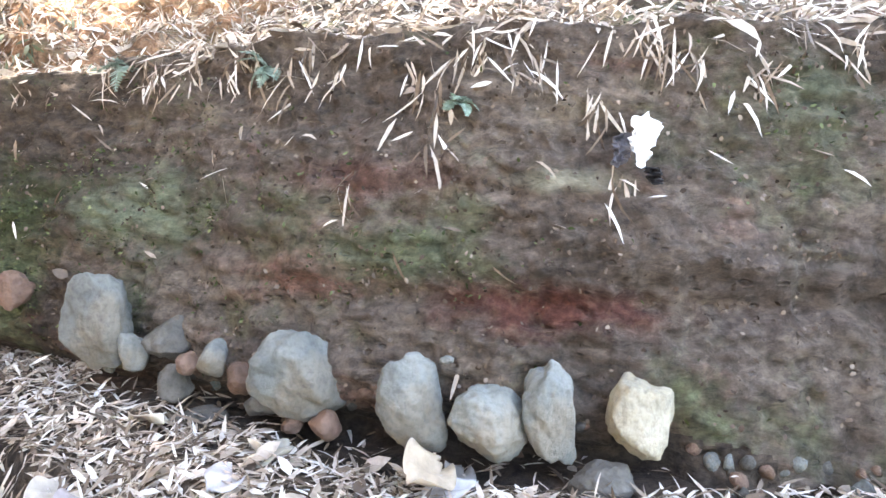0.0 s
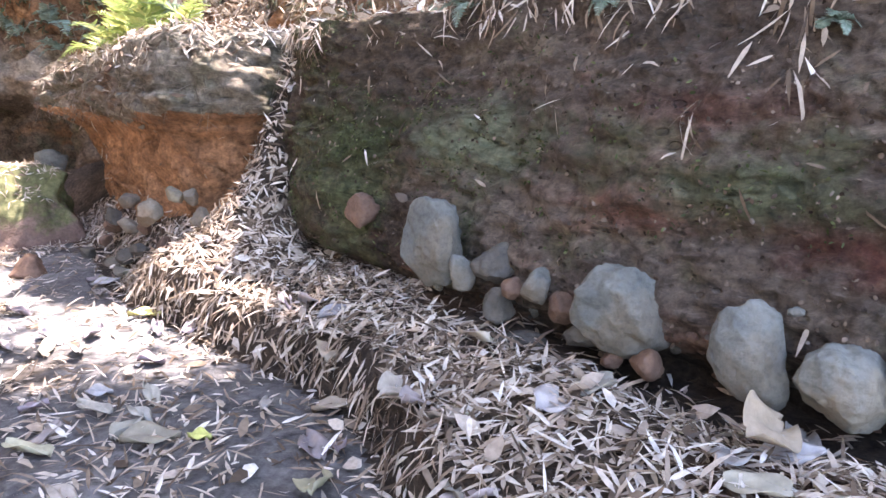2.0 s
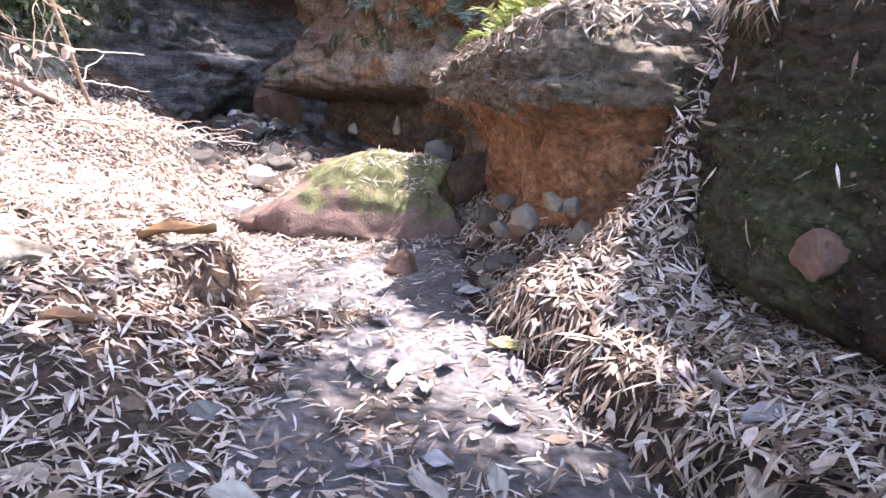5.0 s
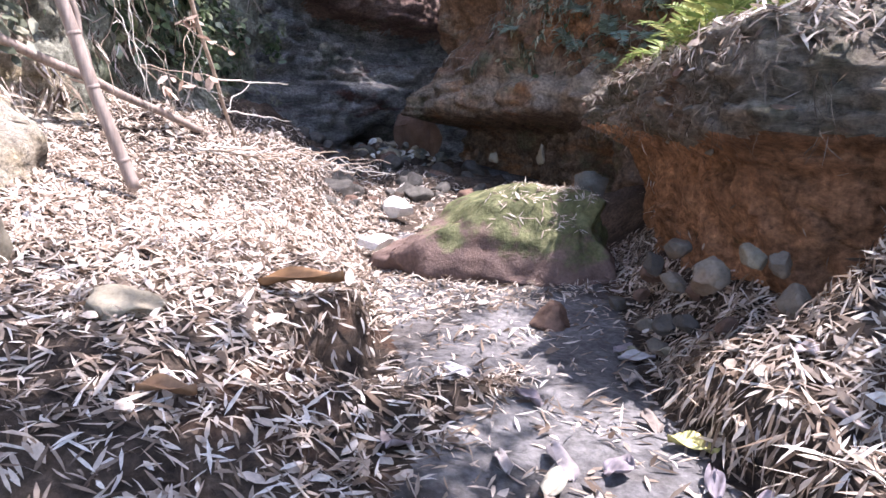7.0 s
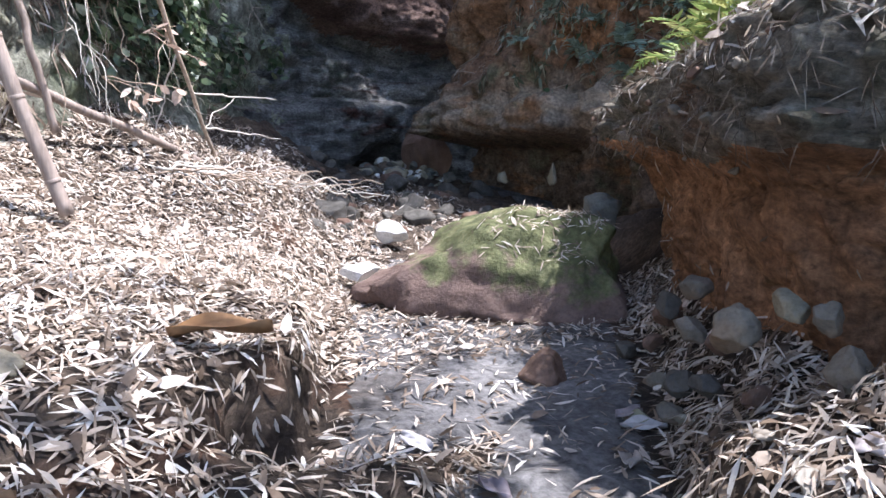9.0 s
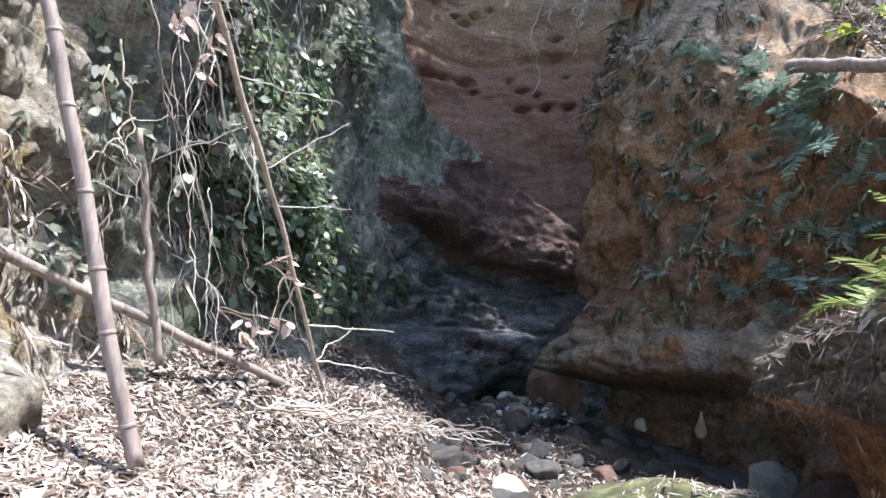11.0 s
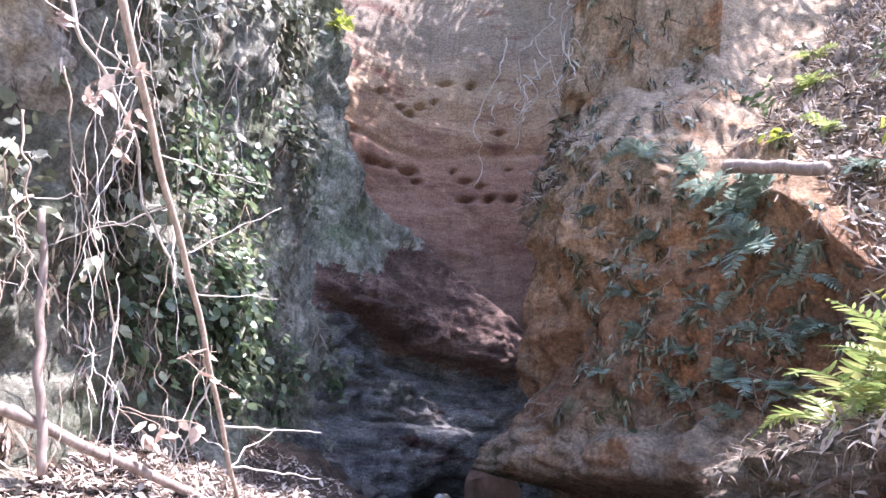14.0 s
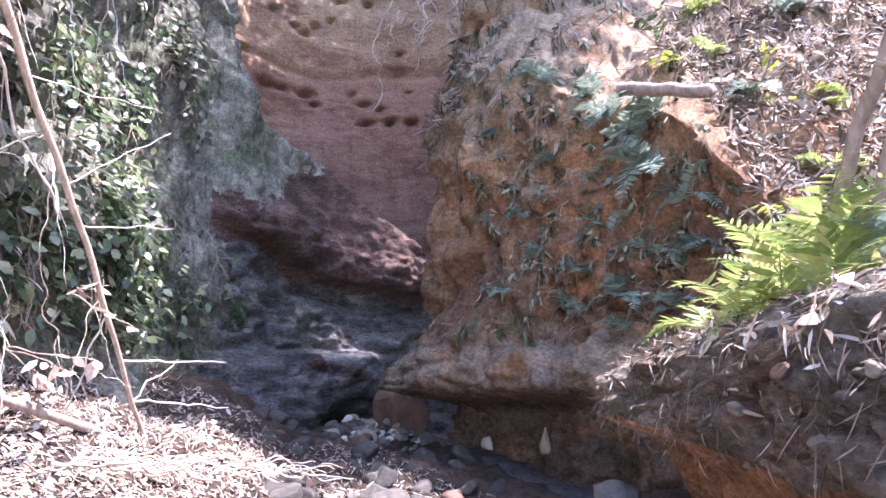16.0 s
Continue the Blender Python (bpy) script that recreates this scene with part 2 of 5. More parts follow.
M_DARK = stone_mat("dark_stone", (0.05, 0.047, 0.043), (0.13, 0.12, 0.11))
M_LITTER = leaf_mat("dry_bamboo_leaf", [(0.0, (0.07, 0.048, 0.035)), (0.25, (0.20, 0.145, 0.105)), (0.5, (0.42, 0.335, 0.265)), (0.8, (0.62, 0.54, 0.46)), (1.0, (0.76, 0.71, 0.65))])
M_GREEN = leaf_mat("creeper_leaf", [(0.0, (0.025, 0.045, 0.022)), (0.45, (0.075, 0.12, 0.055)), (0.8, (0.22, 0.28, 0.14)), (1.0, (0.5, 0.5, 0.33))], 0.33, 0.7, 0.3)
M_FERN = leaf_mat("fern_leaf", [(0.0, (0.17, 0.25, 0.07)), (0.6, (0.33, 0.40, 0.13)), (1.0, (0.56, 0.55, 0.22))], 0.45, 0.4, 0.4)
M_BLUEFERN = leaf_mat("shade_fern_leaf", [(0.0, (0.15, 0.22, 0.17)), (1.0, (0.36, 0.44, 0.36))], 0.45, 0.5, 0.3)
M_BAMBOO = wood_mat("weathered_bamboo", (0.19, 0.145, 0.12), (0.40, 0.32, 0.27))
M_TWIG = wood_mat("dry_twig", (0.24, 0.17, 0.12), (0.50, 0.40, 0.31), (30, 30, 3))
M_PALETWIG = wood_mat("bleached_twig", (0.42, 0.37, 0.31), (0.66, 0.61, 0.54), (30, 30, 3))

# ---- shape helpers ----
def fbm(p, octaves=4, gain=0.5):
    return noise.fractal(p, -math.log(gain) / 0.708, 2.03, octaves)


def smooth(a, b, x):
    t = min(1.0, max(0.0, (x - a) / (b - a)))
    return t * t * (3 - 2 * t)


def bell(x, c, w):
    return math.exp(-((x - c) / w) ** 2)


def spline(pts, n):
    """n points and unit normals (to the left of the way) along a smooth line through pts in plan."""
    p = np.array(pts, float)
    p = np.vstack([2 * p[0] - p[1], p, 2 * p[-1] - p[-2]])
    dense = []
    for i in range(1, len(p) - 2):
        for t in np.linspace(0, 1, 40, endpoint=False):
            a, b, c, d = p[i - 1], p[i], p[i + 1], p[i + 2]
            dense.append(0.5 * (2 * b + (c - a) * t + (2 * a - 5 * b + 4 * c - d) * t * t + (3 * b - a - 3 * c + d) * t ** 3))
    dense = np.array(dense + [p[-2]])
    run = np.concatenate([[0], np.cumsum(np.linalg.norm(np.diff(dense, axis=0), axis=1))])
    s = np.linspace(0, run[-1], n)
    q = np.stack([np.interp(s, run, dense[:, k]) for k in range(dense.shape[1])], 1)
    d = np.gradient(q[:, :2], axis=0)
    d /= np.linalg.norm(d, axis=1)[:, None]
    for _ in range(3):
        d[1:-1] = (d[:-2] + d[1:-1] + d[2:]) / 3
    d /= np.linalg.norm(d, axis=1)[:, None]
    return q, np.stack([-d[:, 1], d[:, 0]], 1), s


def mesh_of(name, verts, faces, mat, smooth_shade=True):
    me = bpy.data.meshes.new(name)
    me.from_pydata([tuple(v) for v in verts], [], faces)
    me.materials.append(mat)
    if smooth_shade:
        me.polygons.foreach_set("use_smooth", [True] * len(me.polygons))
    me.update()
    return me


def grid_faces(n, m):
    return [(i * m + j, (i + 1) * m + j, (i + 1) * m + j + 1, i * m + j + 1) for i in range(n - 1) for j in range(m - 1)]


def sheet(name, line, n, rows, profile, mat, rough=0.05, grain=2.2, side=1, label="", ledge=0.0):
    """A wall of earth along a line in plan. profile(x, y, s, v) gives the way out from the line and the height for v from 0 to 1."""
    q, nrm, s = spline(line, n)
    verts = []
    for i in range(n):
        x, y = q[i][:2]
        nx, ny = nrm[i] * side
        for j in range(rows):
            o, z = profile(x, y, s[i], j / (rows - 1))
            p = Vector((x + nx * o, y + ny * o, z))
            k = fbm(p * grain, 5, 0.55) * rough
            if ledge:
                k += ledge * fbm((p.x * 0.5, p.y * 0.5, p.z * 3.2), 3)
            verts.append((p.x + nx * k, p.y + ny * k, p.z + 0.35 * k))
    f = grid_faces(n, rows)
    if side < 0:
        f = [t[::-1] for t in f]
    ob = new(name, mesh_of(name, verts, f, mat))
    return tagged(ob, label, "cliff", kind="structure")


# ---- plan lines ----
EDGE_RIGHT = [(5.0, 0.2), (2.0, 0.9), (0.0, 1.5), (-1.0, 2.0), (-1.6, 2.65), (-2.4, 3.1), (-3.1, 3.35), (-4.2, 3.85), (-5.4, 4.75), (-6.3, 5.3), (-7.5, 6.3), (-10.0, 7.6)]
EDGE_LEFT = [(1.0, -4.0), (-1.5, -1.2), (-3.0, 0.3), (-3.99, 1.05), (-4.34, 1.33), (-5.0, 2.1), (-5.25, 2.55), (-5.9, 2.78), (-6.8, 3.05), (-7.8, 3.5), (-9.2, 4.2), (-12.0, 5.2), (-18.0, 6.8)]
LEFT_LINE = [(-1.0, -6.0), (-3.6, -2.6), (-5.6, -0.7), (-6.9, 0.25), (-8.5, 0.75), (-10.0, 1.7), (-12.0, 2.55), (-14.0, 3.4), (-15.5, 4.45), (-16.4, 5.8), (-16.9, 7.2), (-17.0, 8.8), (-16.9, 10.2)]


def nearest(line):
    q, nrm, _ = spline(line, 260)
    return q, nrm


ER, EL = nearest(EDGE_RIGHT), nearest(EDGE_LEFT)


def off(line, x, y):
    """Signed distance from a plan line; positive to the left of its way."""
    q, nrm = line
    d = q - (x, y)
    k = int(np.argmin((d * d).sum(1)))
    return float(-(d[k] * nrm[k]).sum())


def ground_z(x, y):
    r = -off(ER, x, y)      # right of the creek
    l = off(EL, x, y)       # left of the creek
    z = 0.05 + 0.035 * fbm((x * 0.9, y * 0.9, 0), 3) + 0.02 * fbm((x * 5, y * 5, 1), 3)
    z += 0.035 * max(0.0, -x - 7.5) * smooth(-7.5, -10, x) * 3.0
    z += (0.22 * abs(fbm((x * 1.3, y * 1.3, 6), 4)) + 0.05 * fbm((x * 6, y * 6, 8), 3)) * smooth(-9.0, -10.2, x)
    wob = 0.10 * fbm((x * 2.3, y * 2.3, 4), 3)
    # litter shelf below the bank
    if r > -0.6:
        shelf = 0.25 + 0.07 * smooth(0.0, 0.5, r) - 0.06 * smooth(0.6, 1.1, r) * smooth(-1.2, -0.8, x) + 0.05 * fbm((x * 2, y * 2, 7), 3)
        far = smooth(-3.6, -4.6, x)
        shelf = shelf * (1 - far) + far * (0.05 + 0.55 * smooth(0.0, 0.75, r))
        gully = bell(x, -3.28 - 0.05 * max(0, y - 4.2), 0.27) * smooth(3.75, 5.1, y) * 1.7
        heap = 0.22 * bell(x, -3.3, 0.55) * bell(y, 3.95, 0.4)
        z += (shelf + gully + heap) * smooth(-0.07, 0.05 + 0.2 * far, r + wob * 0.5)
    # terrace and litter slope below the left cliff
    if l > -1.7:
        near = smooth(-3.0, -4.8, x)
        rise = 0.10 + 0.34 * near
        t = max(0.0, l)
        steep = smooth(-5.8, -7.5, x)
        slope = (0.16 + 0.26 * steep) * t + 0.05 * fbm((x * 1.7, y * 1.7, 2), 3)
        soft = 0.07 + 0.35 * smooth(-6.2, -7.5, x) + 0.8 * smooth(-4.9, -4.3, x) + 0.7 * smooth(-8.3, -9.6, x)
        z += (rise * (1 - 0.6 * smooth(-6.0, -7.4, x)) + slope) * smooth(-0.07 - 1.35 * smooth(-5.05, -4.4, x), soft * (1 - 0.6 * smooth(-4.9, -4.3, x)), l + wob)
    return z


def make_ground():
    xs = np.concatenate([np.linspace(-40, -19, 12), np.linspace(-18.5, -9, 110)[:-1], np.linspace(-9, 2.5, 330), np.linspace(2.8, 40, 16)])
    ys = np.concatenate([np.linspace(-40, -5, 14), np.linspace(-4.5, 0, 50)[:-1], np.linspace(0, 7.2, 210), np.linspace(7.5, 40, 14)])
    verts = []
    for x in xs:
        for y in ys:
            inside = -18.6 < x < 4 and -5 < y < 8
            verts.append((x, y, ground_z(x, y) if inside else 0.2))
    f = grid_faces(len(xs), len(ys))
    me = mesh_of("ground", verts, f, M_GROUND)
    me.materials.append(M_SOIL)
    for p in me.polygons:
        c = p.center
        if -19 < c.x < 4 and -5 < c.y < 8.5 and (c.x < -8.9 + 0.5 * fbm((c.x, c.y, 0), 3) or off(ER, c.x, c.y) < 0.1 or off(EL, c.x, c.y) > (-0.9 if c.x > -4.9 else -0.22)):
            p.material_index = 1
    ob = new("ground", me)
    return tagged(ob, "dark damp sandy creek bed between earthen banks", "ground", kind="structure")


ground = make_ground()

# ---- right bank ----
BANK_LINE = [(6.0, 1.6), (3.5, 2.15), (1.8, 2.42), (0.84, 2.48), (0.2, 2.6), (-0.3, 2.82), (-1.3, 3.34), (-2.1, 3.8), (-2.85, 4.22), (-3.16, 4.55), (-3.24, 5.2), (-3.25, 6.3)]


def bank_face(x, y, z):
    o = 0.04 - 0.30 * (z - 0.5) * (1 - 0.85 * smooth(-1.9, -2.8, x)) + 0.06 * bell(z, 1.25, 0.3) + 0.07 * fbm((x * 1.2, y * 1.2, z * 1.5), 3)
    crack = abs(fbm((x * 1.1 + 5, y * 1.1, z * 2.6), 3))
    o -= 0.035 * bell(crack, 0, 0.03) * smooth(-0.1, 0.3, fbm((x * 0.8, y, z * 0.8), 2)) - 0.022 * fbm((x * 14, y * 14, z * 18), 4) - 0.028 * fbm((x * 4, y * 4, z * 13), 4)
    o -= 0.26 * bell(z, 0.34, 0.15) * smooth(1.2, 0.7, x) + 0.06 * bell(z, 0.95, 0.07) * smooth(-0.4, 0.1, x)
    return o + 0.14 * bell(x, -2.55, 0.3) * bell(z, 0.85, 0.35)


def bank_profile(x, y, s, v):
    top = 2.05 + 0.05 * fbm((x * 2, y * 2, 0), 2) - 0.10 * smooth(-1.6, -2.6, x)
    if v < 0.78:
        z = -0.1 + (top + 0.1) * v / 0.78
        return bank_face(x, y, z), z
    w = (v - 0.78) / 0.22
    near_end = smooth(-2.0, -2.95, x)
    back = (4.2 - 2.7 * near_end) * w ** 1.5
    return bank_face(x, y, top) - back, top + 0.5 * (1 - near_end) * max(0.0, back - 0.5) + 0.06 * fbm((x * 3, y * 3, w * 9), 3) * smooth(0, 0.1, w)


bank = sheet("bank_right", BANK_LINE, 620, 190, bank_profile, M_BANK, 0.045, 5.0, 1, "brown earth bank with moss and rusty streaks", 0.02)

bank.data.materials.append(M_SOIL)
for p in bank.data.polygons:
    c = p.center
    if c.z < 0.45 + 0.10 * fbm((c.x * 3, c.y * 3, 0), 3) and c.x < 1.25:
        p.material_index = 1

# ---- red earth block ----
BLOCK_LINE = [(-3.5, 7.2), (-3.45, 5.6), (-3.4, 4.6), (-3.75, 4.3), (-4.3, 4.33), (-5.4, 4.95), (-6.4, 5.55), (-7.45, 6.1), (-7.9, 6.7), (-7.8, 7.6), (-7.4, 8.6)]


def block_face(x, y, z):
    o = 0.06 - 0.22 * smooth(1.36, 1.16, z) - 0.06 * smooth(0.9, 0.2, z) - 0.12 * bell(z, 1.6, 0.05) * smooth(-0.2, 0.2, fbm((x * 1.2, y * 1.2, 0), 2)) - 0.06 * bell(z, 1.3, 0.04) + 0.09 * fbm((x * 1.3, y * 1.3, z * 1.3), 3)
    o += (0.14 * abs(fbm((x * 2.6, y * 2.6, z * 4.0), 4)) + 0.06 * fbm((x * 7, y * 7, z * 9), 3)) * smooth(1.3, 1.45, z)
    o -= 0.35 * smooth(-6.0, -7.2, x) * smooth(1.5, 0.8, z)
    o -= 0.04 * bell(abs(fbm((x * 1.4, y * 1.4, z * 3.2), 3)), 0, 0.04)
    return o - 0.14 * smooth(1.6, 2.0, z)


def block_profile(x, y, s, v):
    top = 1.93 + 0.05 * fbm((x * 2, y * 2, 3), 2) - 0.22 * smooth(-6.0, -7.5, x)
    if v < 0.7:
        z = -0.1 + (top + 0.1) * v / 0.7
        return block_face(x, y, z), z
    w = (v - 0.7) / 0.3
    back = (0.3 + 2.3 * smooth(-3.5, -4.2, x)) * w ** 1.3
    return block_face(x, y, top) - back, top + 0.05 * smooth(0, 0.15, back) + 0.06 * back + 0.05 * fbm((x * 3, y * 3, w * 5), 3) * smooth(0, 0.3, back)


block = sheet("bank_block", BLOCK_LINE, 420, 200, block_profile, M_BLOCK, 0.075, 3.4, 1, "orange brown earth outcrop capped with dry leaves", 0.03)

block.data.materials.append(M_CAP)
for p in block.data.polygons:
    c = p.center
    if c.z > 1.35 + 0.12 * fbm((c.x * 1.5, c.y * 1.5, 0), 4) + 0.06 * smooth(-5.2, -6.4, c.x):
        p.material_index = 1

# ---- cliffs ----
def shoulder(y):
    """Height at which the end of the left cliff falls back to the rear wall."""
    return float(np.interp(y, [4.6, 4.95, 5.3, 6.05, 7.2, 8.0, 8.6, 9.6], [16.0, 9.6, 7.0, 6.5, 6.1, 5.5, 4.9, 3.8]))


def brow(y):
    """Height of the lower edge of the overhanging layer."""
    return float(np.interp(y, [4.3, 4.65, 5.75, 6.7, 7.5, 8.55, 9.2], [4.65, 4.55, 4.25, 3.85, 3.75, 3.6, 3.5]))


def left_profile(x, y, s, v):
    z = -0.2 + 15.2 * v
    far = smooth(-10.5, -12.5, x)
    o = -0.13 * max(0.0, z - 1.0) * (1 - 0.4 * far) + 0.5 * fbm((x * 0.45, y * 0.45, z * 0.35), 3)
    o += 0.35 * smooth(2.0, 1.0, z) * (1 - far)
    o += 0.10 * abs(fbm((x * 1.6, y * 1.6, z * 0.9), 4)) + 0.05 * fbm((x * 6, y * 6, z * 7), 3)
    # layer that juts out at the end, the hollow under it, the retreat above it
    end, b = smooth(4.35, 5.0, y), brow(y)
    o += end * 0.62 * smooth(b - 0.10, b + 0.06, z) * (1 - 0.75 * smooth(b + 0.3, b + 1.7, z))
    o += end * (0.2 * fbm((x * 1.5, y * 1.5, z * 5.0), 5) + 0.24 * abs(fbm((x * 2.6, y * 2.6, z * 3.4), 5))) * smooth(b + 1.4, b - 0.2, z)
    o -= 0.55 * smooth(4.9, 6.2, y) * bell(z, b - 0.35, 0.38) - 0.45 * bell(y, 8.6, 0.5) * bell(z, 2.8, 0.6)
    t = shoulder(y)
    o -= 2.7 * smooth(t - 0.1, t + 1.5, z)
    # dark lower shelf with a cave under it
    o += 0.35 * far * smooth(2.15, 1.95, z) * smooth(5.0, 4.2, y)
    shelf = smooth(4.2, 5.4, y) * smooth(8.3, 7.4, y)
    o += shelf * (1.7 + 0.35 * fbm((x, y, 2.0), 3)) * smooth(2.35, 2.05, z + 0.12 * fbm((x * 2, y * 2, 5), 3))
    o -= 1.35 * bell(y, 6.55, 0.75) * bell(z, 0.85, 0.42)
    return o, z


left = sheet("cliff_left", LEFT_LINE[3:], 420, 300, left_profile, M_LEFT, 0.15, 2.0, -1, "tall pale grey cliff hung with creepers", 0.05)


# Rock below the brow: its shade is put into a greyer, darker colour.
M_SHADED_ROCK = earth("shaded_rock", (0.07, 0.07, 0.07), (0.21, 0.205, 0.2), (0.40, 0.39, 0.37), moss=(0.075, 0.095, 0.07), moss_at=(0.54, 0.68), tint=(0.10, 0.05, 0.042), tint_at=(0.58, 0.7), layers=3.5, depth=0.08, grit=1.0, streaks=0.4, pitted=0.6)
left.data.materials.append(M_SHADED_ROCK)
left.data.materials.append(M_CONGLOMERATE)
left.data.materials.append(M_NEAR)
for p in left.data.polygons:
    c = p.center
    if c.x > -9.15 + 0.8 * fbm((c.x * 0.9, c.y * 0.9, c.z * 0.6), 3) - 0.4 * smooth(2.4, 1.6, c.z):
        p.material_index = 3
    if c.y < 3.9:
        continue
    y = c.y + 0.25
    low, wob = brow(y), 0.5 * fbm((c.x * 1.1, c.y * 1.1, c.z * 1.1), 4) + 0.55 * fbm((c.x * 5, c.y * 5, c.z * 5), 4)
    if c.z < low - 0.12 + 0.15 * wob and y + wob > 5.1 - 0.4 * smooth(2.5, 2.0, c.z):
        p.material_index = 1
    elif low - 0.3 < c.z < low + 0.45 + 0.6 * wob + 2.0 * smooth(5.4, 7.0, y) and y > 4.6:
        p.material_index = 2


def near_profile(x, y, s, v):
    z = -0.2 + 12.0 * v
    o = -0.12 * max(0.0, z - 1.0) + 0.35 * fbm((x * 0.9, y * 0.9, z * 0.7), 4) - 0.22 * abs(fbm((x * 1.7, y * 1.7, z * 1.9), 5)) + 0.07 * fbm((x * 6, y * 6, z * 6), 4) + 0.3 * smooth(1.6, 0.9, z) - 0.2 * bell(z, 1.9, 0.35)
    return o, z


near_left = sheet("cliff_near", LEFT_LINE[:5], 240, 200, near_profile, M_NEAR, 0.13, 3.2, -1, "crumbling pale sandy cliff lit by the sun", 0.05)


HOLES = [(6.44, 10.76, 2), (7.12, 8.71, 3), (8.89, 8.04, 3), (9.35, 8.07, 2), (8.36, 8.01, 2), (8.35, 8.52, 1), (6.67, 8.76, 2), (7.07, 10.36, 2), (7.9, 11.45, 1), (8.45, 11.43, 2), (9.08, 10.01, 1),
         (7.64, 10.8, 1), (6.31, 8.72, 2), (5.78, 9.41, 2), (8.08, 8.8, 1), (8.68, 8.4, 1), (9.29, 8.96, 1), (7.3, 8.45, 1), (6.9, 10.5, 1), (7.3, 10.6, 1)]


def back_profile(x, y, s, v):
    z = 5.2 * v / 0.2 - 0.2 if v < 0.2 else (5.0 + 7.5 * (v - 0.2) / 0.6 if v < 0.8 else 12.5 + 10.5 * (v - 0.8) / 0.2)
    o = -0.10 * max(0.0, z - 3) + 0.3 * fbm((x * 0.5, y * 0.5, z * 0.6), 3) + 0.4 * smooth(3.0, 1.5, z)
    o += 0.035 * fbm((x * 1.1, y * 1.1, z * 4.0), 5) * smooth(9.4, 8.6, z) - 0.12 * bell(z, 9.35 + 0.25 * fbm((x, y, 0), 2), 0.12)
    if x < -15 and 6.0 < z < 12.4:
        for hy, hz, k in HOLES:
            w = 0.05 + 0.017 * k
            o -= (0.25 + 0.09 * k) * bell(y, hy + 0.3 * (z - hz), w * (1.0 + 0.35 * (int(hy * 10) % 4))) * bell(z, hz, w)
    return o, z


back = sheet("cliff_back", [(-16.6, 3.2), (-18.2, 5.6), (-18.6, 7.4), (-18.0, 9.4), (-16.6, 11.0), (-13.6, 13.0), (-10.5, 15.5), (-8.0, 18.0)], 400, 330, back_profile, M_BACK, 0.06, 1.6, -1, "brown sandstone wall pitted with burrow holes", 0.02)
RIGHT_LINE = [(-12.6, 10.6), (-13.3, 9.2), (-13.75, 8.1), (-13.6, 7.45), (-12.4, 7.3), (-11.0, 7.5), (-9.8, 7.8), (-8.6, 8.1), (-7.0, 8.2), (-5.0, 7.8), (-3.0, 7.4), (0.0, 6.6), (5.0, 6.0), (9.0, 5.6)]


def right_face(x, y, z):
    ledge = smooth(-9.2, -9.8, x)
    o = -0.10 * max(0.0, z - 2.2) + 0.28 * fbm((x * 0.7, y * 0.7, z * 0.6), 3)
    o -= 0.10 * bell(abs(fbm((x * 0.9, y * 0.9, z * 0.8 + 3), 3)), 0, 0.05)
    o += 0.22 * abs(fbm((x * 0.8 + 2, y * 0.8, z * 0.9), 3)) + 0.05 * fbm((x * 5, y * 5, z * 6), 3)
    step = 4.0 + 0.55 * fbm((x * 0.7, 3.0, 1.0), 3) + 0.5 * (x + 12.0)
    o -= 0.35 * smooth(-11.2, -12.2, x) * smooth(step - 0.1, step - 0.5, z) * smooth(2.2, 2.8, z)
    lump = fbm((x * 1.6, y * 1.6, 4.0), 4)
    o += ledge * smooth(2.35, 2.05, z) * (0.26 * abs(fbm((x * 2.3, y * 2.3, z * 3.2), 5)) - 0.1)
    return o + ledge * ((0.42 + 0.3 * lump) * smooth(2.2, 1.85, z + 0.22 * fbm((x * 2.2, y * 2.2, 9.0), 4)) - 1.25 * smooth(1.6, 1.25, z) * smooth(-0.6, 0.2, z))


def right_profile(x, y, s, v):
    top = 6.3 - 1.4 * smooth(-11.5, -9.3, x) - 2.4 * smooth(-9.3, -6.5, x) - 0.3 * smooth(-6, 0, x)
    if v < 0.6:
        z = -0.2 + (top + 0.2) * v / 0.6
        return right_face(x, y, z), z
    w = (v - 0.6) / 0.4
    back_ = (4.0 + 8.0 * smooth(-13.75, -12.9, x)) * w ** 1.4
    return right_face(x, y, top) - back_, top + back_ * (0.95 - 0.3 * smooth(-8, -4, x) + 0.9 * smooth(-11.0, -12.6, x)) + 0.3 * fbm((x * 1.2, y * 1.2, w * 8), 4) * smooth(0, 0.6, back_)


right = sheet("cliff_right", RIGHT_LINE, 460, 260, right_profile, M_RIGHT, 0.15, 2.0, -1, "red brown cliff with grassy litter slope above", 0.05)

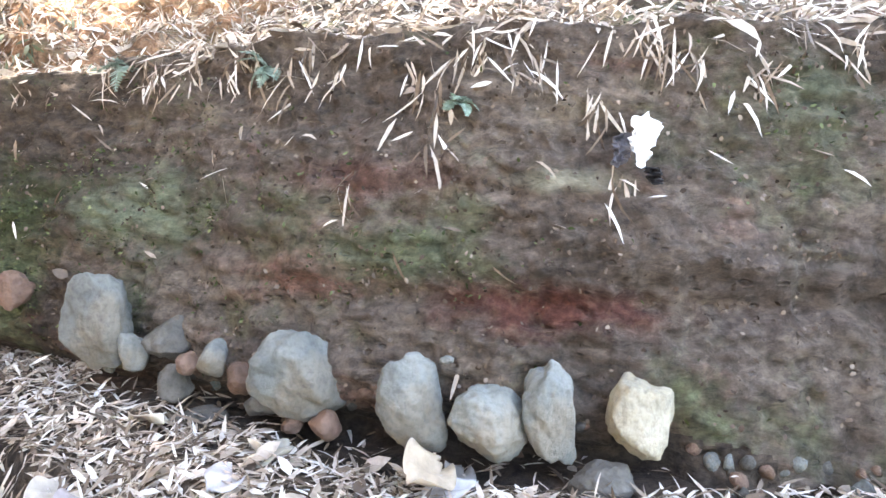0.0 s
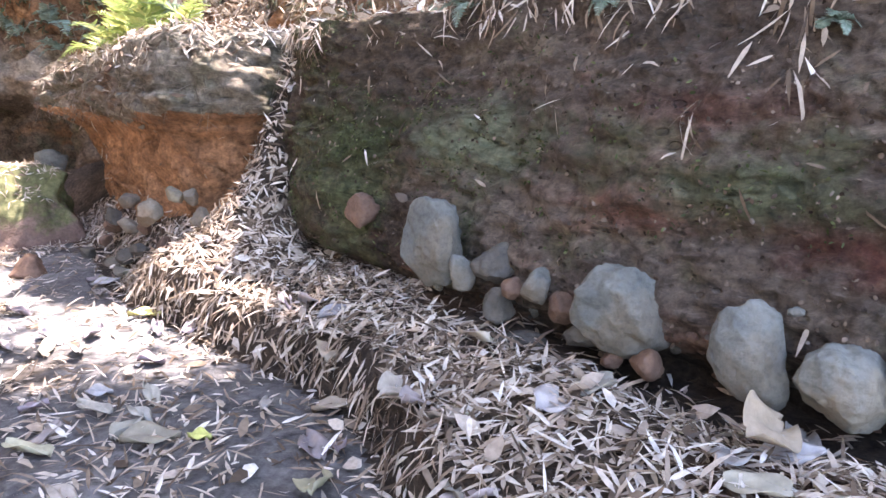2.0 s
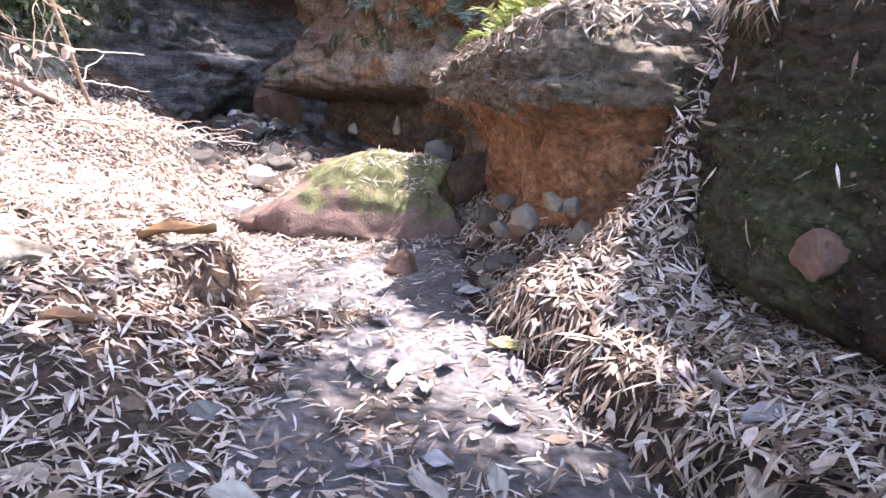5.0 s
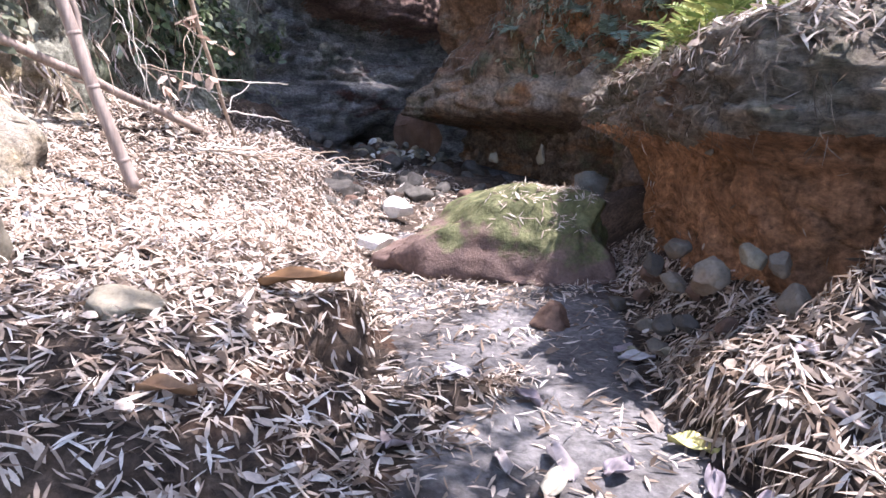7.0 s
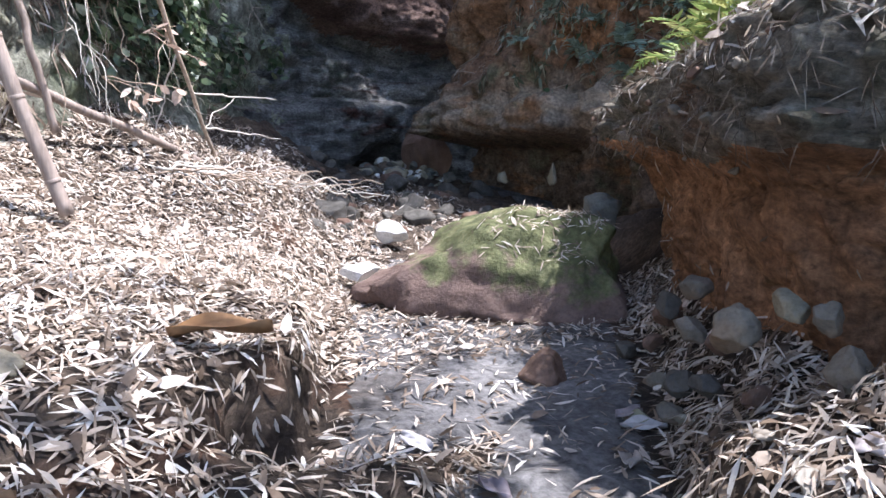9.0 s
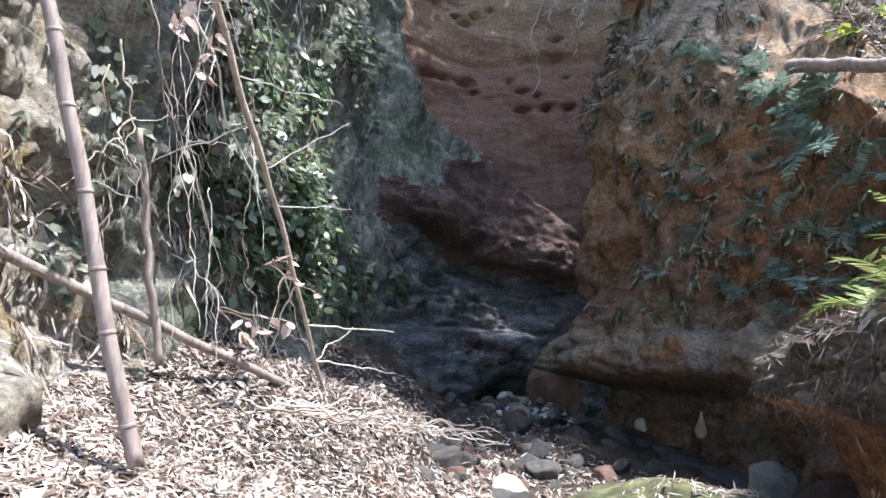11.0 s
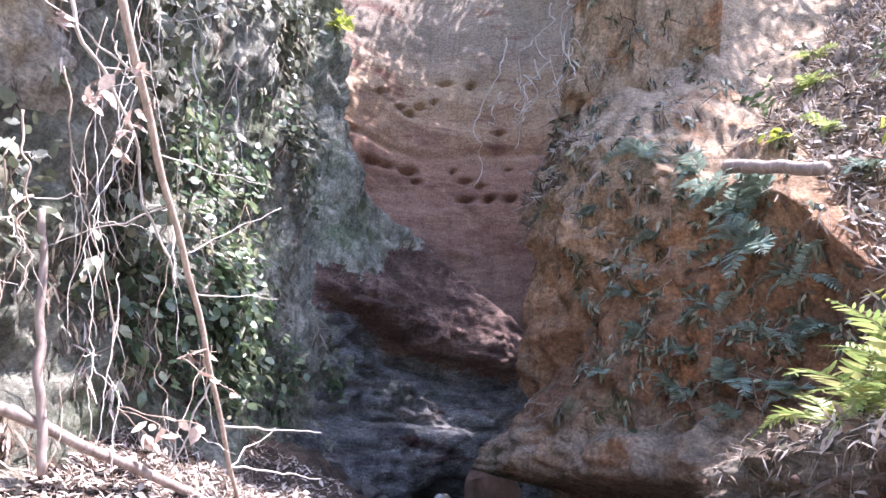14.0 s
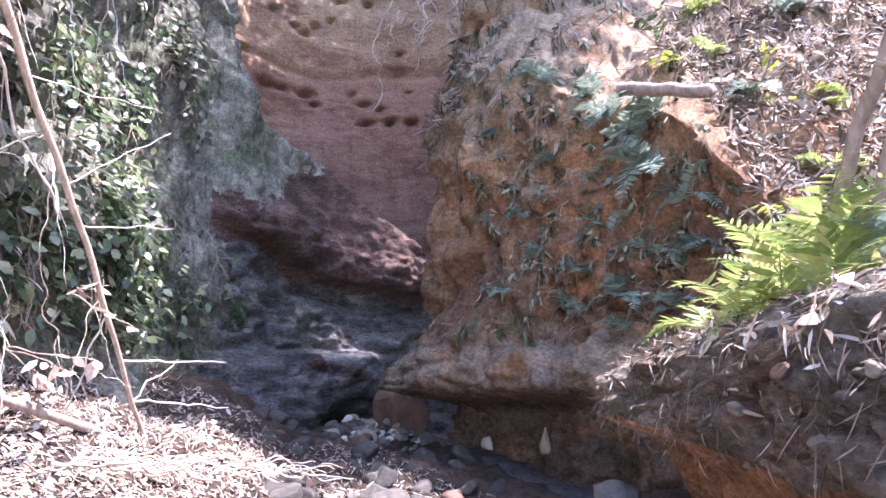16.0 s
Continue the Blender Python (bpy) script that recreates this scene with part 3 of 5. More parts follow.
# ---- stones ----
def stone_mesh(name, size, seed, mat, angular=0.5, sub=3, cuts=7):
    rnd = random.Random(seed)
    bm = bmesh.new()
    bmesh.ops.create_icosphere(bm, subdivisions=sub, radius=1.0)
    planes = [(Vector((rnd.gauss(0, 1), rnd.gauss(0, 1), rnd.gauss(0, 1))).normalized(), rnd.uniform(0.5, 0.82)) for _ in range(cuts)]
    shift = Vector((seed * 1.37 % 50, seed * 2.11 % 50, 0))
    for vtx in bm.verts:
        p = vtx.co.copy()
        for nrm, d in planes:
            k = p.dot(nrm) - d
            if k > 0:
                p -= nrm * k * angular
        p *= 1 + 0.16 * fbm(p * 1.3 + shift, 3) + 0.05 * fbm(p * 5 + shift, 4)
        vtx.co = Vector((p.x * size[0], p.y * size[1], p.z * size[2]))
    me = bpy.data.meshes.new(name)
    bm.to_mesh(me)
    bm.free()
    me.materials.append(mat)
    me.polygons.foreach_set("use_smooth", [True] * len(me.polygons))
    return me


def stone(name, at, size, seed, mat, label, rot=(0, 0, 0), angular=0.6, sub=4, group="", cuts=7, category="stone"):
    ob = new(name, stone_mesh(name, size, seed, mat, angular, sub, cuts))
    ob.matrix_world = pose(*at, *rot)
    return tagged(ob, label, category, group)



def boulder_mat():
    m, nt, b = material("mossy_boulder", 0.85)
    v = coords(nt)
    rock = ramp(nt, noise_tex(nt, v, 2.5, 9, 0.65, 0.4), [(0.3, (0.085, 0.055, 0.045)), (0.7, (0.22, 0.15, 0.125))])
    moss = ramp(nt, noise_tex(nt, v, 7, 8, 0.7), [(0.3, (0.045, 0.05, 0.024)), (0.5, (0.115, 0.12, 0.055)), (0.7, (0.22, 0.215, 0.11))])
    sep = nt.nodes.new("ShaderNodeSeparateXYZ")
    link(nt, v, sep.inputs[0])
    add = nt.nodes.new("ShaderNodeMath")
    add.operation = "ADD"
    link(nt, sep.outputs["Z"], add.inputs[0])
    wav = nt.nodes.new("ShaderNodeMath")
    wav.operation = "MULTIPLY_ADD"
    link(nt, noise_tex(nt, v, 1.8, 6, 0.65), wav.inputs[0])
    wav.inputs[1].default_value, wav.inputs[2].default_value = 1.5, -0.75
    link(nt, wav.outputs[0], add.inputs[1])
    col = mix(nt, ramp(nt, add.outputs[0], [(0.26, 0.0), (0.40, 1.0)]), rock, moss)
    fine = noise_tex(nt, v, 40, 5, 0.7)
    col = mix(nt, 0.6, col, ramp(nt, fine, [(0.3, 0.55), (0.6, 1.15)]), "MULTIPLY")
    link(nt, col, b.inputs["Base Color"])
    bump(nt, b, fine, 0.8, 0.02)
    return m


def make_boulder():
    """A wedge of rock: low to one end, with a steep hump at the other."""
    bm = bmesh.new()
    bmesh.ops.create_icosphere(bm, subdivisions=6, radius=1.0)
    for vtx in bm.verts:
        p = vtx.co.copy()
        u = p.x
        for nrm, d in ((Vector((0.25, -0.8, 0.5)).normalized(), 0.62), (Vector((0.95, 0.1, 0.2)).normalized(), 0.86), (Vector((-0.62, -0.1, 0.78)).normalized(), 0.66), (Vector((0, -0.9, -0.2)).normalized(), 0.8)):
            k = p.dot(nrm) - d
            if k > 0:
                p -= nrm * k * 0.8
        p *= 1 + 0.16 * fbm(p * 1.6 + Vector((4, 2, 1)), 4) + 0.04 * fbm(p * 5, 4)
        tall = 0.74 + 0.26 * smooth(-0.9, 0.2, u)
        z = p.z * (1.0 * tall if p.z > 0 else 0.35)
        z = z if z < 0.62 else 0.62 + 0.45 * (z - 0.62)
        vtx.co = Vector((p.x * 1.2, p.y * 0.62, z))
    me = bpy.data.meshes.new("boulder")
    bm.to_mesh(me)
    bm.free()
    me.materials.append(boulder_mat())
    me.polygons.foreach_set("use_smooth", [True] * len(me.polygons))
    ob = new("boulder", me)
    ob.matrix_world = pose(-7.15, 4.72, 0.1, 0, 0, 47)
    return tagged(ob, "large mossy boulder with a bare reddish lower side", "boulder")


boulder = make_boulder()

GREY, PALE, DARK, RED, WHITE = M_STONE, M_PALE, M_DARK, M_REDSTONE, M_WHITE
# stones in a row along the foot of the bank: x, y, z, half sizes, tilt, spin, material
FOOT = [
    (-1.56, 3.36, 0.73, 0.17, 0.15, 0.22, -12, 20, GREY, "tall grey boulder bedded at the foot of the bank"),
    (-1.38, 3.28, 0.60, 0.065, 0.06, 0.10, 8, 0, GREY, "small greenish stone beside a grey boulder"),
    (-1.20, 3.27, 0.66, 0.11, 0.08, 0.11, 0, 30, DARK, "dark stone half buried in the bank"),
    (-0.93, 3.08, 0.63, 0.075, 0.07, 0.075, 20, 10, GREY, "pale angular stone in the bank"),
    (-1.05, 3.08, 0.60, 0.05, 0.05, 0.045, 0, 40, RED, "small brown stone in the bank"),
    (-1.14, 3.16, 0.47, 0.075, 0.06, 0.09, 15, 60, DARK, "dark green stone at the foot of the bank"),
    (-0.79, 3.02, 0.55, 0.065, 0.06, 0.07, 0, 15, RED, "round brown stone in the bank"),
    ]
FOOT += [
    (-0.50, 2.90, 0.62, 0.20, 0.14, 0.17, 0, 25, GREY, "large wedge shaped grey stone set in the bank"),
    (-0.69, 2.96, 0.45, 0.07, 0.06, 0.055, 0, 5, DARK, "brown stone under a large grey stone"),
    (-0.41, 2.80, 0.42, 0.065, 0.06, 0.06, 10, 33, RED, "reddish stone under a large grey stone"),
    (-0.56, 2.86, 0.40, 0.045, 0.04, 0.035, 0, 70, RED, "small reddish stone under a large grey stone"),
    (-1.00, 3.06, 0.33, 0.12, 0.09, 0.085, 0, 12, DARK, "dark stone among leaves at the foot of the bank"),
    (-0.05, 2.63, 0.57, 0.125, 0.11, 0.18, -24, 10, GREY, "smooth grey oval stone leaning in the bank"),
    (0.23, 2.52, 0.53, 0.15, 0.12, 0.125, 10, 24, GREY, "rounded grey stone in the row along the bank"),
    ]
FOOT += [
    (0.46, 2.48, 0.58, 0.095, 0.09, 0.165, -12, 0, GREY, "upright grey slab stone in the row along the bank"),
    (0.78, 2.44, 0.57, 0.125, 0.10, 0.155, 10, 40, PALE, "pale yellow angular stone in the bank"),
    (0.64, 2.38, 0.34, 0.10, 0.09, 0.075, 0, 0, DARK, "dark round stone half covered by leaves"),
    (1.54, 2.33, 0.30, 0.085, 0.08, 0.075, 0, 20, GREY, "grey stone at the foot of the bank"),
    (-2.20, 3.80, 0.80, 0.10, 0.08, 0.10, 0, 30, RED, "brown stone standing on leaves by the bank"),
    (0.08, 2.62, 0.74, 0.025, 0.02, 0.015, 0, 0, GREY, "pebble stuck in the bank"),
]
for k, (x, y, z, a, b_, c, ti, sp, mt, lb) in enumerate(FOOT):
    stone("stone", (x, y, z), (a * 1.18, b_ * 1.15, c * 1.18), 11 + k * 7, mt, lb, (0, ti, sp), 0.72, 5 if a > 0.08 else 4, "stones along the bank", 9)

HEAP = [
    (-4.22, 4.12, 0.66, 0.11, 0.10, 0.115, M_DUST), (-4.95, 4.66, 0.64, 0.085, 0.08, 0.10, M_DUST), (-3.99, 4.16, 0.80, 0.075, 0.07, 0.08, M_PALE),
    (-3.80, 4.12, 0.80, 0.07, 0.07, 0.065, M_DUST), (-5.30, 4.80, 0.47, 0.085, 0.08, 0.09, DARK), (-4.88, 4.55, 0.46, 0.11, 0.08, 0.075, M_DUST),
    (-5.05, 4.52, 0.10, 0.08, 0.06, 0.085, M_DUST), (-4.72, 4.36, 0.24, 0.10, 0.09, 0.08, DARK), (-4.00, 4.02, 0.46, 0.06, 0.055, 0.05, RED),
    ]
HEAP += [
    (-3.66, 4.05, 0.66, 0.09, 0.08, 0.08, M_DUST), (-3.45, 4.02, 0.42, 0.085, 0.08, 0.07, RED), (-3.38, 3.98, 0.52, 0.12, 0.09, 0.08, DARK),
    (-4.55, 4.40, 0.48, 0.07, 0.06, 0.06, RED), (-4.42, 4.22, 0.34, 0.08, 0.07, 0.07, DARK), (-5.45, 4.95, 0.36, 0.10, 0.08, 0.09, RED),
    (-5.2, 4.6, 0.3, 0.06, 0.06, 0.07, RED), (-4.6, 4.18, 0.16, 0.07, 0.06, 0.05, M_DUST), (-5.6, 4.75, 0.12, 0.12, 0.07, 0.07, DARK), (-3.62, 3.92, 0.36, 0.05, 0.05, 0.04, RED),
]
for k, (x, y, z, a, b_, c, mt) in enumerate(HEAP):
    stone("stone", (x, y, z - 0.03), (a, b_, c), 211 + k * 5, mt, {M_DUST: "grey stone", M_PALE: "pale stone", DARK: "dark stone", RED: "brown stone"}[mt] + " in the rubble under the red outcrop",
          (k * 37 % 50, k * 53 % 40, k * 71 % 360), 0.9, 4, "rubble under the outcrop")

CREEK = [
    (-5.5, 4.05, 0.10, 0.18, 0.13, 0.12, RED, "low reddish stone in the creek bed"), (-9.45, 4.68, 0.42, 0.20, 0.16, 0.17, WHITE, "white stone beside the mossy boulder"),
    (-8.30, 3.92, 0.22, 0.20, 0.14, 0.10, WHITE, "flat white stone beside the mossy boulder"), (-7.62, 6.1, 0.66, 0.22, 0.22, 0.36, GREY, "grey rock wedged between boulder and outcrop"),
    (-3.72, 2.2, 0.10, 0.055, 0.05, 0.04, GREY, "grey pebble on the creek sand"), (-3.76, 1.81, 0.12, 0.09, 0.07, 0.05, GREY, "flat grey stone on the creek sand"),
    (-3.4, 1.55, 0.07, 0.10, 0.07, 0.05, GREY, "flat bluish stone on the creek sand"), (-2.95, 1.55, 0.07, 0.12, 0.09, 0.06, DARK, "dark stone on the creek sand"),
    ]
CREEK += [
    (-3.15, 1.3, 0.07, 0.06, 0.05, 0.04, GREY, "grey pebble on the creek sand"), (-5.06, 1.34, 0.62, 0.22, 0.15, 0.11, PALE, "yellowish stone half covered with leaves"),
    (-10.3, 3.3, 0.62, 0.26, 0.2, 0.2, RED, "pinkish broken rock at the end of the slope"), (-9.6, 3.5, 0.5, 0.2, 0.16, 0.17, RED, "pinkish broken rock at the end of the slope"),
    (-9.9, 3.9, 0.45, 0.22, 0.2, 0.15, DARK, "dark rock in the shaded gully"), (-10.6, 4.3, 0.5, 0.35, 0.26, 0.26, DARK, "dark rock in the shaded gully"),
    (-11.2, 3.9, 0.7, 0.4, 0.3, 0.3, DARK, "dark rock in the shaded gully"), (-10.3, 7.4, 0.95, 0.14, 0.06, 0.17, PALE, "pale round stone in the foot of the cliff"),
    (-11.2, 7.15, 0.9, 0.09, 0.05, 0.13, PALE, "pale round stone in the foot of the cliff"), (-6.0, 0.62, 0.95, 0.34, 0.3, 0.5, PALE, "weathered rounded rock under the pale cliff"),
    (-5.6, 0.15, 1.25, 0.4, 0.35, 0.4, PALE, "weathered rounded rock under the pale cliff"), (-5.15, 0.35, 0.75, 0.3, 0.28, 0.38, PALE, "weathered rounded rock under the pale cliff"),
]
for k, (x, y, z, a, b_, c, mt, lb) in enumerate(CREEK):
    stone("stone", (x, y, z), (a, b_, c), 401 + k * 3, mt, lb, (0, 0, k * 47 % 360), 0.95, 4 if a > 0.12 else 3, "", 10)

# ---- unseen trees added up on the bank to shade creek and cliffs ----
def tube(pts, r0, r1, sides=8, knots=0.0, knot=0.12):
    """Vertices and faces of a tapered round limb along pts; knots: distance between swollen joints."""
    p = np.array(pts, float)
    n = len(p)
    d = np.gradient(p, axis=0)
    d /= np.linalg.norm(d, axis=1)[:, None]
    run = np.concatenate([[0], np.cumsum(np.linalg.norm(np.diff(p, axis=0), axis=1))])
    up = np.array([0.31, 0.52, 0.8])
    verts, faces = [], []
    for i in range(n):
        a = np.cross(d[i], up)
        a /= np.linalg.norm(a)
        b = np.cross(d[i], a)
        r = r0 + (r1 - r0) * run[i] / run[-1]
        if knots:
            k = abs((run[i] / knots) % 1.0 - 0.5)
            r *= 1 + knot * max(0.0, (k - 0.46) / 0.04)
        for j in range(sides):
            t = 2 * math.pi * j / sides
            verts.append(tuple(p[i] + r * (math.cos(t) * a + math.sin(t) * b)))
    for i in range(n - 1):
        for j in range(sides):
            k = (j + 1) % sides
            faces.append((i * sides + j, i * sides + k, (i + 1) * sides + k, (i + 1) * sides + j))
    faces.append(tuple(range(sides))[::-1])
    faces.append(tuple((n - 1) * sides + j for j in range(sides)))
    return verts, faces


def part(name, verts, faces, mat, parent, label=""):
    ob = new(name, mesh_of(name, verts, faces, mat))
    ob.parent = parent
    if label:
        ob["label"] = label
    return ob


def bent(a, b, n, sag=0.0, wob=0.0, seed=0):
    a, b = Vector(a), Vector(b)
    out = []
    for i in range(n):
        t = i / (n - 1)
        p = a.lerp(b, t)
        p.z -= sag * 4 * t * (1 - t)
        if wob:
            k = math.sin(math.pi * t) ** 0.5
            p += Vector((fbm((t * 4, seed, 0.3), 2), fbm((t * 4, seed, 7.3), 2), fbm((t * 4, seed, 3.1), 2))) * wob * k
        out.append(tuple(p))
    return out


def blades(P, N, D, L, W, curl, rng):
    """Vertices and faces of many six-cornered leaf blades: foot P, face normal N, way D, lengths and half widths."""
    P, N, D = (np.asarray(a, float) for a in (P, N, D))
    D = D - N * (D * N).sum(1)[:, None]
    D /= np.linalg.norm(D, axis=1)[:, None] + 1e-9
    S = np.cross(D, N)
    L, W, C = L[:, None], W[:, None], curl[:, None]
    v = np.stack([P, P + D * L * 0.3 + S * W + N * C * L * 0.5, P + D * L * 0.3 - S * W + N * C * L * 0.5 + N * W * 0.3,
                  P + D * L * 0.68 + S * W * 0.8 + N * C * L * 0.55, P + D * L * 0.68 - S * W * 0.8 + N * C * L * 0.55 + N * W * 0.3, P + D * L], 1)
    k = np.arange(len(P)) * 6
    f = np.concatenate([np.stack([k, k + 1, k + 2], 1), np.stack([k + 1, k + 3, k + 2], 1), np.stack([k + 2, k + 3, k + 4], 1), np.stack([k + 3, k + 5, k + 4], 1)])
    return v.reshape(-1, 3), f


def leaf_mesh(name, v, f, mat):
    me = bpy.data.meshes.new(name)
    me.vertices.add(len(v))
    me.vertices.foreach_set("co", np.asarray(v, np.float32).ravel())
    me.loops.add(len(f) * 3)
    me.loops.foreach_set("vertex_index", np.asarray(f, np.int32).ravel())
    me.polygons.add(len(f))
    me.polygons.foreach_set("loop_start", np.arange(len(f), dtype=np.int32) * 3)
    me.update(calc_edges=True)
    me.materials.append(mat)
    return me


def unit(a):
    return a / (np.linalg.norm(a, axis=1)[:, None] + 1e-9)


def shade_tree(at, centre, spread, count, seed, gaps=()):
    """A leaning bamboo clump: culms, and a crown of many long leaves in clumps with gaps of sky."""
    rng = np.random.default_rng(seed)
    base = new("bamboo_clump")
    base.location = at
    c = np.array(centre) - np.array(at)
    for k in range(5):
        foot = (rng.normal(0, 0.25), rng.normal(0, 0.25), -0.6)
        tip = c + rng.normal(0, 1, 3) * np.array(spread) * 0.45
        v, f = tube(bent(foot, tip, 14, -0.6, 0.3, seed + k), 0.055, 0.015, 7, 0.4)
        part("culm", v, f, M_BAMBOO, base)
    clumps = rng.normal(0, 1, (int(count / 26), 3)) * np.array(spread) * 0.62 + c
    P = np.repeat(clumps, 26, 0) + rng.normal(0, 0.34, (len(clumps) * 26, 3)) * (1, 1, 0.5)
    for gx, gy, gr in gaps:
        P = P[np.hypot(P[:, 0] + at[0] - gx, P[:, 1] + at[1] - gy) > gr]
    n = len(P)
    N = unit(rng.normal(0, 0.5, (n, 3)) + (0, 0, 1))
    v, f = blades(P, N, rng.normal(0, 1, (n, 3)) + (0, 0, -0.3), rng.uniform(0.16, 0.34, n), rng.uniform(0.018, 0.034, n), rng.uniform(-0.1, 0.1, n), rng)
    crown = new("crown", leaf_mesh("crown", v, f, M_FERN))
    crown.parent = base
    return tagged(base, "unseen leaning bamboo clump added to shade creek and cliffs", "bamboo", "bamboo on the bank")


shade_tree((1.5, 8.6, 4.0), (-0.75, 4.2, 8.0), (2.0, 1.8, 0.8), 15000, 3, [(-1.6, 6.2, 0.9)])
shade_tree((2.0, 10.5, 5.0), (-1.0, 9.3, 9.4), (1.9, 1.5, 0.8), 12000, 9, [(-1.6, 6.5, 1.0)])
shade_tree((4.5, 8.2, 4.0), (2.7, 4.3, 8.2), (2.2, 2.2, 0.9), 14000, 4)
shade_tree((-9.5, 15.0, 12.0), (-13.4, 9.9, 17.2), (2.0, 2.0, 0.9), 11000, 5)
shade_tree((-6.5, 15.0, 10.5), (-10.2, 11.6, 16.8), (1.7, 1.9, 0.9), 12000, 8)
shade_tree((-13.0, 16.5, 14.0), (-16.4, 10.6, 17.4), (2.2, 2.4, 0.9), 15000, 6)

# ---- dry leaves on all that is flat enough ----
from mathutils.bvhtree import BVHTree


def tree_of(obs):
    verts, polys = [], []
    for ob in obs:
        k = len(verts)
        mw = ob.matrix_world
        verts += [mw @ v.co for v in ob.data.vertices]
        polys += [tuple(i + k for i in p.vertices) for p in ob.data.polygons]
    return BVHTree.FromPolygons(verts, polys)


T_GROUND, T_BOULDER = tree_of([ground]), tree_of([boulder])
T_BANK, T_BLOCK, T_RIGHT, T_LEFT, T_NEAR, T_BACK = (tree_of([o]) for o in (bank, block, right, left, near_left, back))


def drop(tree, rng, n, box, density, zmax=30.0, min_up=0.35):
    pts, nrm = [], []
    xy = rng.uniform((box[0], box[2]), (box[1], box[3]), (n, 2))
    keep = rng.uniform(0, 1, n)
    for (x, y), k in zip(xy, keep):
        hit, nv, _, _ = tree.ray_cast(Vector((x, y, zmax)), Vector((0, 0, -1)))
        if hit is None:
            continue
        if nv.z < 0:
            nv = -nv
        if nv.z < min_up or k > density(x, y, hit.z, nv.z):
            continue
        pts.append(hit)
        nrm.append(nv)
    return np.array([tuple(p) for p in pts]).reshape(-1, 3), np.array([tuple(p) for p in nrm]).reshape(-1, 3)


def litter(name, P, N, rng, label, length=(0.06, 0.16), width=(0.005, 0.011), lift=0.02, tilt=0.28, mat=M_LITTER, broad=0.08, down=0.0):
    n = len(P)
    N2 = unit(N + rng.normal(0, tilt, (n, 3)))
    L, W = rng.uniform(*length, n), rng.uniform(*width, n)
    b = rng.uniform(0, 1, n) < broad
    L[b], W[b] = L[b] * 0.9, W[b] * 3.2
    D = rng.normal(0, 1, (n, 3)) + np.array((0, 0, -down))
    v, f = blades(P + N * rng.uniform(0.002, lift, (n, 1)), N2, D, L, W, rng.uniform(-0.12, 0.2, n), rng)
    ob = new(name, leaf_mesh(name, v, f, mat))
    return tagged(ob, label, "dry leaves", kind="stuff")


BK = nearest(BANK_LINE)


def ground_density(x, y, z, up):
    r, l = -off(ER, x, y), off(EL, x, y)
    patch = 0.5 + 0.9 * fbm((x * 1.6, y * 1.6, 9), 3)
    if -0.15 < r < 0.2 and up < 0.6:
        return 0.3
    if -1.7 < x < 1.15 and off(BK, x, y) < 0.16 + 0.08 * patch:
        return 0.08
    if r > 0:
        return min(1.0, 0.95 + 0.2 * patch) * (1.0 if x > -4.4 else 0.45)
    if l > 0:
        return 0.9 if x < -5.2 else max(0.4, 0.75 * patch + 0.2)
    if l > -1.0 and x > -5.0:
        return max(0.3, 0.7 * patch + 0.1)
    return (0.04 + 0.10 * max(0, patch)) if x < -3.4 else (0.07 + 0.22 * max(0, patch))


rng = np.random.default_rng(7)
P, N = drop(T_GROUND, rng, 125000, (-8.2, 1.8, 0.2, 6.4), ground_density, 3.0, 0.2)
litter("leaf_litter", P, N, rng, "dry pale bamboo leaves littering the ground", (0.05, 0.15), (0.0035, 0.010))
P, N = drop(T_GROUND, rng, 60000, (-13.5, -6.0, 0.3, 6.5), lambda x, y, z, up: 1.0 if off(EL, x, y) > -0.3 and x > -11.5 else 0.35, 3.0)
litter("leaf_litter", P, N, rng, "sunlit dry bamboo leaves covering the slope", (0.05, 0.13), (0.0035, 0.010))
behind = np.random.default_rng(8)
P, N = drop(T_GROUND, behind, 26000, (-6.0, 4.5, -3.2, 2.6), lambda x, y, z, up: 0.8 if (y < 0.2 and off(EL, x, y) > -1.0) else (0.6 if x > 1.8 else (0.12 if y < 0.2 else 0.0)), 3.0, 0.2)
litter("leaf_litter", P, N, behind, "dry bamboo leaves strewn along the creek", (0.05, 0.15), (0.0035, 0.010))
P, N = drop(T_BANK, rng, 16000, (-3.4, 3.4, 2.6, 6.2), lambda x, y, z, up: 0.9 if z > 1.97 else 0.06, 8.0, 0.3)
litter("leaf_litter", P, N, rng, "dry leaves and stalks lying on top of the bank", (0.07, 0.2))
P, N = drop(T_BLOCK, rng, 14000, (-8.2, -3.2, 4.1, 7.6), lambda x, y, z, up: 0.95 if z > 1.82 else 0.12, 8.0, 0.3)
litter("leaf_litter", P, N, rng, "dry leaves capping the red outcrop", (0.07, 0.18))
P, N = drop(T_RIGHT, rng, 76000, (-14.4, -4.5, 7.3, 17.5), lambda x, y, z, up: 0.75 + 0.2 * smooth(-12, -9, x) if z > 5.2 or y > 8.1 else 0.03, 30.0, 0.25)
litter("leaf_litter", P, N, rng, "grey dry leaves and stalks on the slope above the cliff", (0.14, 0.3), (0.008, 0.016), 0.1, 0.6, mat=M_DULL)

